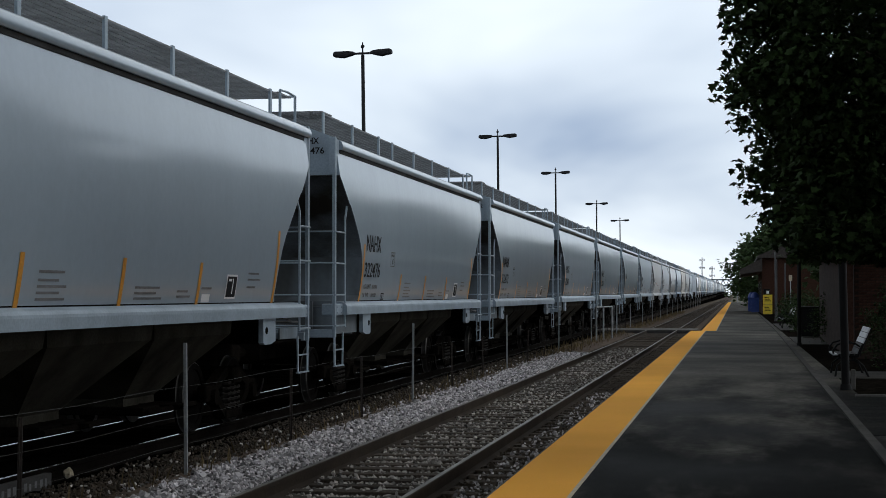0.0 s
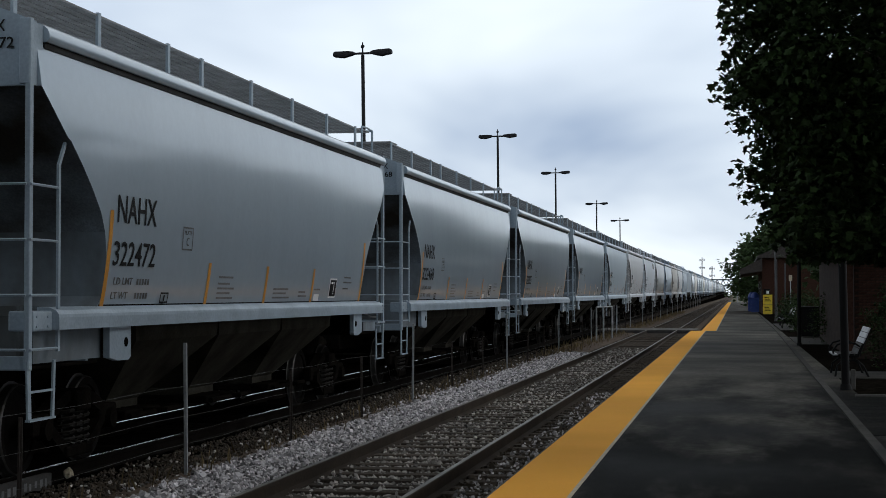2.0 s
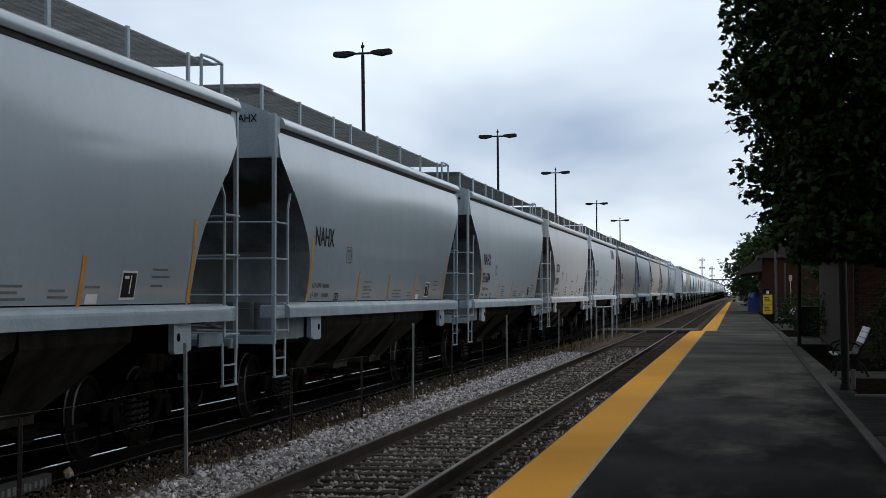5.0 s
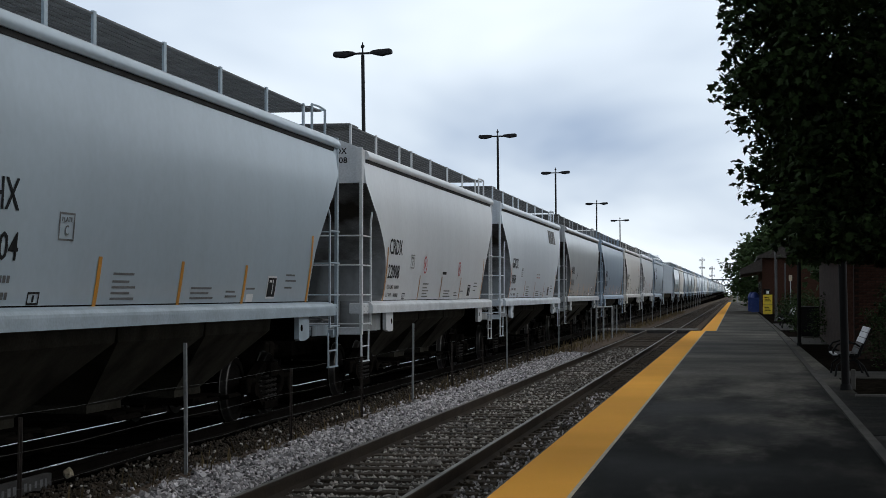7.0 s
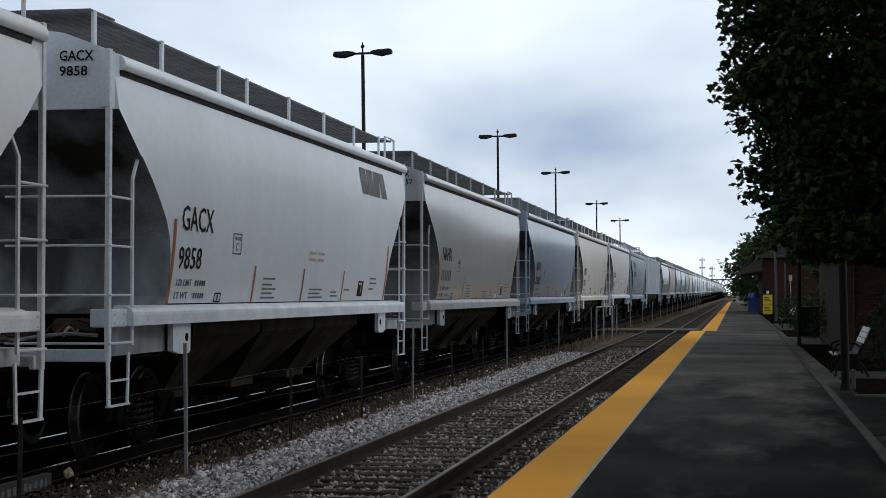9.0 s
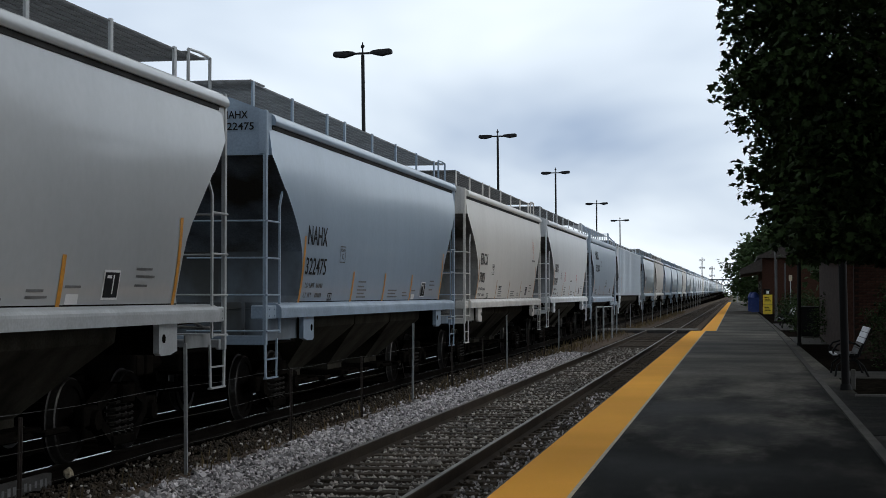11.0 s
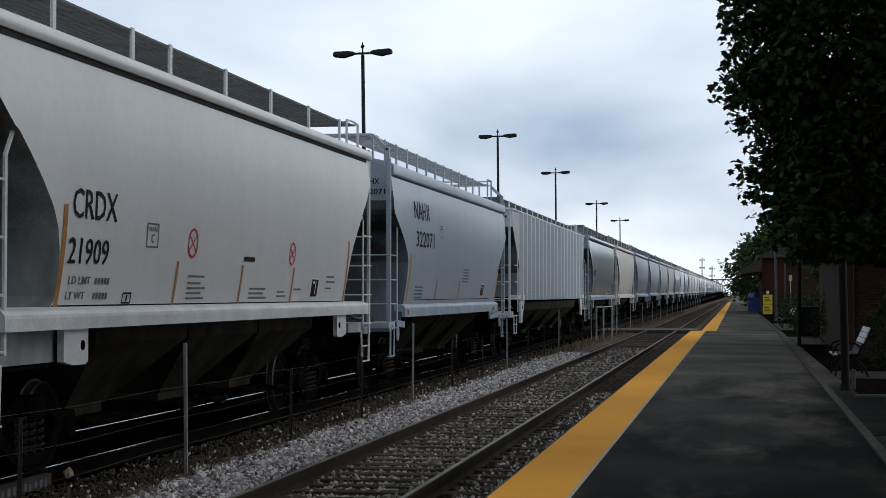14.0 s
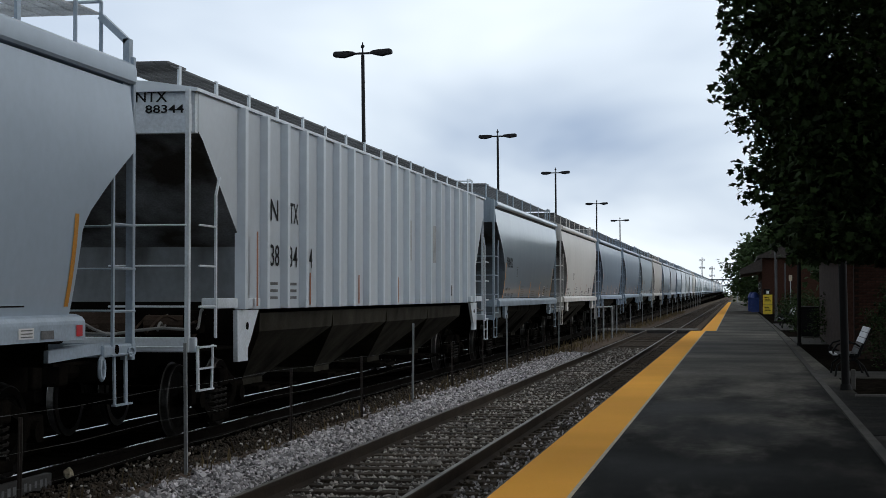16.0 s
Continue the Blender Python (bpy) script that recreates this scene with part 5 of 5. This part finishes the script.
def tree(x, y, height, crown_z, radii, leaves, size, seed, label, extra=None, material=None, keep=None, stir=None):
    rng = np.random.default_rng(seed)
    thing = empty("tree", pose(x, y, 0))
    bm = bmesh.new()
    rise = crown_z - radii[2] * 0.3
    bar(bm, (0, 0, -0.1), (0.05, 0, rise * 0.55), 0.16 * height / 7, 10, 0.13 * height / 7)
    bar(bm, (0.05, 0, rise * 0.55), (0, 0.08, crown_z + radii[2] * 0.4), 0.13 * height / 7, 8, 0.04)
    for k in range(11):
        a = k * 2.4
        z0 = rise * (0.6 + 0.05 * k)
        tip = (radii[0] * 0.75 * math.cos(a), radii[1] * 0.75 * math.sin(a), z0 + radii[2] * random.uniform(0.3, 0.8))
        mid = (tip[0] * 0.45, tip[1] * 0.45, z0 + (tip[2] - z0) * 0.6)
        bar(bm, (0, 0, z0), mid, 0.06 * height / 7, 6, 0.035)
        bar(bm, mid, tip, 0.035, 5, 0.012)
    part("trunk", bm, M_BARK, thing)
    pts = clumps(rng, (0, 0, crown_z), radii, leaves // 14, 14, size * 1.5, keep=keep)
    if extra is not None:
        pts = np.concatenate([pts, extra(rng)])
    me = leaf_mesh("crown", pts, size, seed)
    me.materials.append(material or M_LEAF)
    crown = new("crown", me)
    crown.parent = thing
    if stir is not None:
        CROWNS.append((crown, stir))
    return tagged(thing, label, "tree")


def low_branches(rng):
    """Hanging sprays of the maple on the track side: height above the platform, reach and thickness of each."""
    rows = []
    for z, reach, n in ((5.3, -2.5, 10), (5.0, -2.6, 10), (4.74, -2.69, 12), (4.5, -2.66, 12), (4.14, -2.65, 13), (3.9, -2.78, 13), (3.74, -2.68, 12), (3.58, -2.6, 11),
                        (3.28, -2.46, 11), (3.02, -2.6, 10), (2.82, -2.57, 9), (2.62, -2.42, 9), (2.46, -2.3, 8)):
        for k in range(n):
            y = rng.uniform(-1.7, -0.3)
            tip = np.array((reach + 0.09 + 0.45 * rng.uniform(0, 1) ** 1.5, y, z + rng.uniform(-0.08, 0.08)))
            m = 58
            s = rng.uniform(0, 1, (m, 1)) ** 0.8
            p = tip + s * np.array((0.9, 0.1, 0.22)) + rng.uniform(-1, 1, (m, 3)) * np.array((0.10, 0.12, 0.10)) * (0.5 + 1.2 * s)
            rows.append(p)
    inner = rng.uniform(-1, 1, (9000, 3)) * np.array((1.35, 1.5, 1.45)) + np.array((-0.75, -0.9, 3.75))
    skirt = rng.uniform(-1, 1, (5200, 3)) * np.array((1.5, 1.3, 0.2)) + np.array((-0.45, -1.2, 2.36))
    return np.concatenate(rows + [inner, skirt])


tree(2.47, 18.3, 8, 4.95, (2.45, 2.9, 2.4), 42000, 0.08, 3, "dark green maple with drooping leafy branches over the platform", extra=low_branches, stir=0.7, keep=lambda p: p[:, 0] > -2.6)
tree(4.9, 26, 9, 5.6, (2.6, 3.4, 3.0), 28000, 0.13, 4, "dense dark green maple behind the platform", stir=2.0)
tree(5.2, 38, 9, 5.8, (3.0, 4.0, 3.2), 9000, 0.2, 6, "dense dark green maple beside the station")
tree(4.7, 178, 9, 6.6, (3.4, 4.0, 2.6), 5000, 0.4, 8, "rounded green tree beyond the station house", material=M_LEAFB)
tree(3.4, 235, 10, 5.2, (4.0, 5.0, 4.6), 4500, 0.5, 9, "green tree far along the platform", material=M_LEAFB)
tree(5.0, 56, 9, 5.6, (3.2, 6.0, 2.7), 12000, 0.2, 12, "dense dark green maple over the path beside the station")
# two unseen maples, added to block sky light over the near platform
tree(2.7, 7.4, 9, 7.3, (4.0, 4.0, 2.4), 26000, 0.22, 31, "added out-of-view maple blocking sky light over the platform")
tree(2.9, -3.0, 9, 6.6, (4.0, 4.6, 2.8), 18000, 0.26, 32, "added unseen maple blocking sky light behind the camera")
# the last six stand out of view, added to block low sky light
for k, (x, y) in enumerate(((9.5, 84), (8.5, 112), (12, 130), (10.5, 186), (13, 215), (11, 262), (14, 300), (8.0, 6.0), (9.0, -9.0), (6.5, -20.0), (3.5, -34.0), (-14.5, -24.0), (-1.0, -48.0))):
    tree(x, y, 10, 6.2 + 0.6 * (k % 3), (4.6, 5.5, 4.4), 3600, 0.5, 40 + k, "broad green tree in the added rows behind the station and camera", material=M_LEAFB)
tree(-15.5, 470, 12, 7.6, (1.6, 2.4, 1.4), 500, 0.6, 10, "small green tree beyond the train", material=M_LEAFB)

OVAL = ((0.0, 0.0), (0.22, 0.25), (0.26, 0.55), (0.0, 1.0), (-0.26, 0.55), (-0.22, 0.25))


def shrub(x, y, radii, n, size, seed, label):
    rng = np.random.default_rng(seed)
    thing = empty("shrub", pose(x, y, 0))
    bm = bmesh.new()
    for k in range(7):
        a = k * 0.9
        bar(bm, (0.05 * math.cos(a), 0.05 * math.sin(a), 0.1), (radii[0] * 0.6 * math.cos(a), radii[1] * 0.6 * math.sin(a), radii[2] * 1.3), 0.02, 5, 0.008)
    part("stem", bm, M_BARK, thing)
    pts = clumps(rng, (0, 0, 0.2 + radii[2]), radii, n // 10, 10, size * 1.4)
    pts[:, 2] = np.maximum(pts[:, 2], 0.2)
    me = leaf_mesh("foliage", pts, size, seed, 0.1, OVAL)
    me.materials.append(M_LEAF)
    new("foliage", me).parent = thing
    return tagged(thing, label, "shrub", "shrubs behind the platform")


shrub(3.55, 37.5, (0.75, 0.8, 0.95), 5200, 0.075, 21, "leafy green shrub in front of the brick wall")
shrub(4.6, 36.5, (0.9, 0.9, 1.0), 4200, 0.075, 22, "leafy green shrub behind the bench")
shrub(3.3, 58, (0.9, 1.5, 0.8), 3000, 0.09, 23, "dark leafy shrub beside the path")
shrub(3.0, 76, (0.8, 2.0, 0.9), 2600, 0.11, 24, "dark leafy shrub beside the path")
shrub(3.1, 96, (0.8, 3.0, 0.8), 2200, 0.14, 25, "low dark hedge plant beside the platform")


# dry weeds along the fence and beyond the crossing
rng3 = np.random.default_rng(61)
n = 4600
yy = np.where(rng3.uniform(0, 1, n) < 0.1, rng3.uniform(13, 60, n), rng3.uniform(55, 190, n))
pts = np.stack([FENCE_X + rng3.normal(0, 0.22, n) + 0.25 * (yy > 58) * rng3.normal(0, 1, n), yy, np.full(n, -0.15)], 1)
me = leaf_mesh("weeds", pts, 0.2, 62, -1.25, BLADE)
me.materials.append(M_STRAW)
tagged(new("weeds", me), "sparse dry weeds along the wire fence", "weeds", kind="stuff")


# ---- station house and shelter ----
def brick_face(parent, x0, x1, y, z0, z1, limit=300):
    """Single bricks, half lapped, on a wall that faces the camera."""
    bm = bmesh.new()
    box(bm, -0.098, 0.098, -0.012, 0.03, -0.029, 0.029, 0.004)
    first, n, row, z = None, 0, 0, z0 + 0.034
    while z < z1 and n < limit:
        x = x0 + 0.10 + (0.104 if row % 2 else 0.0)
        while x < x1 - 0.09 and n < limit:
            if first is None:
                b = first = part("brick", bm, M_BRICK, parent)
            else:
                b = new("brick", first.data)
                b.parent = parent
            b.matrix_basis = pose(x, y + random.uniform(-0.003, 0.003), z)
            x += 0.208
            n += 1
        z += 0.0705
        row += 1


def station_house():
    thing = empty("station_house")
    tagged(thing, "dark red brick station house with a deep shingled roof", "building")
    bm = bmesh.new()
    box(bm, 2.95, 9.0, 44.0, 62.0, 0.15, 3.5)
    wall = part("wall", bm, M_MORTAR_WALL, thing)
    bm = bmesh.new()
    pts = [(1.9, 3.4), (6.0, 5.6), (10.1, 3.4), (10.1, 3.3), (1.9, 3.3)]
    extrude_profile(bm, pts, "y", 43.0, 63.0)
    part("roof", bm, M_ROOF, thing)
    bm = bmesh.new()
    box(bm, 2.72, 2.92, 43.8, 44.0, 0.18, 3.4, 0.01)
    part("porch_post", bm, M_BRICK, thing, "red-brown corner post")
    bm = bmesh.new()
    box(bm, 2.685, 2.715, 43.78, 43.84, 0.18, 3.3)
    part("downpipe", bm, M_WHITE, thing, "thin white downpipe")
    brick_face(wall, 2.96, 5.0, 43.99, 0.9, 3.2)


def shelter():
    thing = empty("platform_shelter")
    tagged(thing, "brick station building with a dark canopy over the platform", "building")
    bm = bmesh.new()
    box(bm, 2.15, 9.0, 141.5, 166.0, 0.15, 4.9)
    part("wall", bm, M_BRICK, thing)
    bm = bmesh.new()
    extrude_profile(bm, [(0.35, 3.85), (2.15, 4.75), (2.15, 3.7), (0.4, 3.45)], "y", 141.0, 170.0)
    part("canopy", bm, M_ROOF, thing)
    bm = bmesh.new()
    extrude_profile(bm, [(1.75, 4.95), (5.6, 6.6), (9.5, 4.95), (9.5, 4.8), (1.75, 4.8)], "y", 141.0, 167.0)
    part("roof", bm, M_ROOF, thing)
    for y in (145, 150, 155, 160):
        bm = bmesh.new()
        box(bm, 2.10, 2.16, y - 0.7, y + 0.7, 1.2, 3.0)
        w = part("window", bm, M_TRIM, thing)
        bm = bmesh.new()
        box(bm, 2.08, 2.10, y - 0.6, y + 0.6, 1.3, 2.9)
        part("pane", bm, M_GLASS, w)


# wall colour lowered to carry the shade of the trees
M_MORTAR_WALL = mat("tree_shaded_brick_wall", (0.035, 0.023, 0.018), 0.9, spec=0.15, var=0.2, scale=4)
M_TRIM = mat("dark_window_trim", (0.06, 0.05, 0.045), 0.6, var=0.1)
station_house()
shelter()


# ---- platform furniture ----
def bench():
    b = empty("bench")
    for y in (0.0, 1.55):
        bm = bmesh.new()
        pts = [(0.02, 0.0), (0.06, 0.22), (0.2, 0.33), (0.42, 0.34), (0.56, 0.22), (0.66, 0.0)]
        tube(bm, [(a, y, z) for a, z in pts], 0.022)
        pts = [(0.0, 0.40), (-0.02, 0.52), (0.06, 0.63), (0.22, 0.68), (0.40, 0.66), (0.52, 0.58), (0.50, 0.44), (0.38, 0.36)]
        tube(bm, [(a, y, z) for a, z in pts], 0.02)
        bar(bm, (-0.03, y, 0.41), (0.46, y, 0.40), 0.025, 6)
        bar(bm, (0.46, y, 0.40), (0.70, y, 0.95), 0.025, 6)
        part("end_frame", bm, M_BLACK, b, "curled black cast-iron end frame with armrest")
    for k in range(5):
        bm = bmesh.new()
        x = -0.02 + 0.105 * k
        box(bm, x, x + 0.09, -0.08, 1.63, 0.425, 0.455, 0.008)
        part("seat_slat", bm, M_GREYP if k == 0 else M_BLACK, b)
    # the two lower back slats are black as painted shade, the upper ones grey
    for k in range(5):
        bm = bmesh.new()
        flat(bm, (0.475 + 0.048 * k, -0.08, 0.50 + 0.105 * k), (0.475 + 0.048 * k, 1.63, 0.50 + 0.105 * k), 0.104, 0.028, (0.4, 0, 0.92))
        part("back_slat", bm, M_GREYP if k > 1 else M_BLACK, b, "weathered grey slat" if k > 1 else "")
    return tagged(b, "black iron bench with weathered grey slats on a concrete pad", "bench", "platform benches")


first_bench = bench()
first_bench.matrix_basis = pose(1.90, 34.2, P_Z - 0.005)
copy_thing(first_bench, pose(2.15, 82.0, P_Z - 0.005))
copy_thing(first_bench, pose(2.2, 88.0, P_Z - 0.005))


M_DULL = mat("dull_grey_pole", (0.06, 0.062, 0.064), 0.6, var=0.2)


def pole(x, y, h, r, label, m=None, lean=0.0, sign=None):
    p = empty("sign_post", pose(x, y, P_Z - 0.02, 0, lean, 0))
    bm = bmesh.new()
    bar(bm, (0, 0, 0), (0, 0, h), r, 12)
    bmesh.ops.create_cone(bm, cap_ends=True, segments=12, radius1=r * 1.6, radius2=r * 1.2, depth=0.12, matrix=Matrix.Translation((0, 0, 0.06)))
    smooth(part("post", bm, m or M_BLACK, p))
    if sign:
        w, hh, mm = sign
        bm = bmesh.new()
        box(bm, -w / 2, w / 2, -r - 0.02, -r, h - hh, h, 0.004)
        part("sign_plate", bm, mm, p)
    return tagged(p, label, "post")


pole(1.83, 29.5, 3.5, 0.07, "thick dark steel pole at the kerb behind the platform", lean=-1.2)
pole(1.97, 54.6, 3.2, 0.06, "dark steel pole beside the path")
pole(2.38, 105.0, 4.2, 0.05, "dull grey steel pole near the shelter", M_DULL)
pole(2.62, 112.0, 3.9, 0.045, "dull grey steel pole near the shelter", M_DULL)
pole(3.05, 108.0, 3.6, 0.045, "dull grey steel pole near the shelter", M_DULL)
pole(3.25, 104.0, 2.8, 0.03, "thin post with a small white sign", M_POST, sign=(0.2, 0.36, M_PALE))
pole(0.35, 343.0, 3.2, 0.08, "pale signal post at the platform end", M_POST, sign=(0.5, 0.5, M_WHITE))
pole(0.95, 343.5, 3.0, 0.08, "pale signal post at the platform end", M_POST)


def bollard(x, y):
    b = empty("bollard", pose(x, y, P_Z - 0.01))
    bm = bmesh.new()
    box(bm, -0.04, 0.04, -0.04, 0.04, 0, 0.34, 0.01)
    part("body", bm, M_CONC, b)
    return tagged(b, "short pale concrete marker post beside the pole", "bollard")


bollard(1.98, 29.9)


def cabinet():
    c = empty("utility_cabinet", pose(2.85, 64.0, P_Z))
    bm = bmesh.new()
    box(bm, -0.5, 0.5, -0.35, 0.35, 0.08, 1.12, 0.02)
    part("body", bm, M_BLACK, c)
    bm = bmesh.new()
    box(bm, -0.53, 0.53, -0.38, 0.38, 1.12, 1.17, 0.01)
    part("lid", bm, M_BLACK, c)
    bm = bmesh.new()
    box(bm, -0.42, 0.42, -0.3, 0.3, -0.02, 0.08)
    part("plinth", bm, M_CONC, c)
    tagged(c, "black steel utility cabinet on a concrete pad", "cabinet")


cabinet()


def bin_and_boxes():
    b = empty("recycling_bin", pose(1.72, 156, P_Z))
    bm = bmesh.new()
    for z0, z1, w in ((0.0, 1.25, 0.36), (1.25, 1.32, 0.40)):
        box(bm, -w, w, -w, w, z0, z1, 0.03)
    part("body", bm, M_BLUE, b)
    bm = bmesh.new()
    lathe(bm, [(0.38, 1.32), (0.34, 1.55), (0.2, 1.75), (0.08, 1.8)], 14)
    smooth(part("lid", bm, M_BLUE, b, "domed blue lid"))
    tagged(b, "tall blue plastic recycling bin with a domed lid", "bin", "bins by the shelter")
    copy_thing(b, pose(1.5, 163, P_Z))
    y = empty("newspaper_box", pose(2.55, 140.2, P_Z))
    for z0, z1 in ((0.0, 0.78), (0.8, 1.58)):
        bm = bmesh.new()
        box(bm, -0.37, 0.37, -0.3, 0.3, z0, z1, 0.03)
        body = part("body", bm, M_YBOX, y)
        bm = bmesh.new()
        for k in range(3):
            box(bm, -0.25, 0.25 - 0.08 * k, -0.306, -0.3, z0 + 0.25 + 0.14 * k, z0 + 0.31 + 0.14 * k)
        part("print", bm, M_MULCH, body, "unreadable dark print")
    bm = bmesh.new()
    box(bm, -0.33, 0.2, -0.2, 0.2, 1.58, 2.05, 0.02)
    head = part("display", bm, M_BLACK, y)
    bm = bmesh.new()
    box(bm, -0.1, 0.12, -0.21, -0.2, 1.66, 1.9)
    part("card", bm, M_WHITE, head)
    tagged(y, "yellow newspaper box with a black display on top", "newspaper box")


bin_and_boxes()

# ---- paths and pads behind the platform ----
for n, (x0, x1, y0, y1, m, lab) in enumerate(((1.62, 3.2, 33.6, 36.6, M_KERB, "concrete pad under the bench"), (1.96, 3.6, 56.0, 65.5, M_KERB, "concrete pad beside the platform"),
                                              (1.52, 9.0, 20.0, 27.6, M_SHADEPATH, "dark asphalt path behind the kerb"), (2.0, 2.9, 78.0, 95.0, M_KERB, "worn concrete pad beside the platform"))):
    tagged(sheet("pavement", x0, x1, y0, y1, P_Z + 0.004 * (1 + n % 2), m, label=lab, thick=0.05), lab)
bm = bmesh.new()
box(bm, 1.86, 9.0, 27.62, 27.72, P_Z - 0.02, P_Z + 0.035)
tagged(part("bed_edging", bm, M_CONC), "pale edging between path and planting bed", kind="structure")

# ---- far distance: rail bridge, masts and woods ----
bridge = empty("rail_bridge")
for z in (6.2, 9.4):
    bm = bmesh.new()
    box(bm, -14, 40, 899.6, 900.4, z - 0.35, z + 0.35)
    part("chord", bm, M_STEEL, bridge)
for k in range(18):
    bm = bmesh.new()
    x = -14 + 3 * k
    flat(bm, (x, 900, 6.2), (x + 1.5, 900, 9.4), 0.4, 0.4, (0, 1, 0))
    flat(bm, (x + 1.5, 900, 9.4), (x + 3, 900, 6.2), 0.4, 0.4, (0, 1, 0))
    part("web", bm, M_STEEL, bridge)
for x in (-12.5, 6.0, 38):
    bm = bmesh.new()
    box(bm, x - 0.8, x + 0.8, 899, 901, -0.7, 5.9)
    part("pier", bm, M_CONC, bridge)
tagged(bridge, "dark steel truss bridge crossing the line far away", "bridge")


def mast(x, y, h, label):
    m = empty("antenna_mast", pose(x, y, -0.6))
    bm = bmesh.new()
    bar(bm, (-0.25, 0, 0), (-0.25, 0, h + 0.6), 0.09, 6)
    bar(bm, (0.25, 0, 0), (0.25, 0, h + 0.6), 0.09, 6)
    part("pole", bm, M_LAMP, m)
    for z in (h - 0.3, h - 3.0):
        bm = bmesh.new()
        box(bm, -1.05, 1.05, -0.2, 0.2, z, z + 0.16)
        for k in range(5):
            box(bm, -1.02 + 0.47 * k, -0.9 + 0.47 * k, -0.2, 0.2, z - 0.3, z + 0.5)
        part("antenna_frame", bm, M_LAMP, m)
    return tagged(m, label, "mast")


mast(-11.6, 600, 14.6, "dark twin-leg antenna mast beyond the train")
mast(-8.7, 640, 12.2, "dark antenna mast far beyond the train")
rng2 = np.random.default_rng(77)
n = 2600
pts = np.stack([rng2.uniform(6, 160, n), rng2.uniform(380, 900, n), rng2.uniform(0, 9, n)], 1)
pts = np.concatenate([pts, np.stack([rng2.uniform(-60, 60, 1500), rng2.uniform(960, 1200, 1500), rng2.uniform(-1, 4, 1500)], 1)])
me = leaf_mesh("far_woods", pts, 2.2, 5, 0.2, OVAL)
me.materials.append(M_LEAFB)
tagged(new("far_woods", me), "dark green band of trees along the far horizon", kind="stuff")


def litter(x, y, z, size, label, seed):
    """A crumpled scrap lying on the ballast."""
    rg = random.Random(seed)
    bm = bmesh.new()
    bmesh.ops.create_icosphere(bm, subdivisions=2, radius=size)
    for v in bm.verts:
        v.co = Vector((v.co.x * rg.uniform(0.5, 1.1), v.co.y * rg.uniform(0.5, 1.1), v.co.z * rg.uniform(0.5, 1.3)))
    ob = part("litter", bm, M_PALE)
    ob.matrix_basis = pose(x, y, z)
    return tagged(ob, label, "litter")


litter(-6.92, 16.95, -0.06, 0.06, "crumpled pale scrap lying beside the far track", 4)
board = empty("cable_cover", pose(-7.0, 16.0, -0.12))
bm = bmesh.new()
box(bm, -0.04, 0.04, -0.75, 0.6, -0.06, 0.1, 0.008)
part("plank", bm, M_EDGE, board)
rg = random.Random(9)
for k in range(9):
    bm = bmesh.new()
    y = -0.62 + 0.13 * k
    box(bm, 0.041, 0.043, y, y + rg.uniform(0.04, 0.08), -0.02 + rg.uniform(-0.01, 0.01), 0.05 + rg.uniform(-0.01, 0.015))
    part("print", bm, M_FADED, board, "unreadable worn marking")
tagged(board, "dark low plank with pale unreadable markings beside the track", "plank")


def motions():
    """The train rolls towards the camera at a steady speed, its wheels turn, and the tree stirs in the wind."""
    for car, y, *_ in cars:
        walk(car, [(t, pose(LINE_X, y - SPEED * t, rise(y - SPEED * t + 8))) for t in range(17)])
    turn = math.degrees(SPEED / 0.465) / FPS
    done = {}
    for car, *_ in cars:
        for o in car.children_recursive:
            if o.name.startswith("wheelset"):
                y = o.location.y
                if y not in done:
                    walk(o, [(k / FPS, pose(0, y, 0.46, turn * k)) for k in range(16 * FPS + 1)])
                    done[y] = o.animation_data
                else:
                    o.rotation_mode = "QUATERNION"
                    keys = o.animation_data_create()
                    keys.action = done[y].action
                    keys.action_slot = done[y].action_slot
    for crown, phase in CROWNS:
        walk(crown, [(t, pose(0, 0, 0, 0.12 * math.sin(1.9 * t + phase), 0.10 * math.sin(2.6 * t + phase), 0.15 * math.sin(1.3 * t + phase))) for t in (0.5 * k for k in range(33))])


motions()
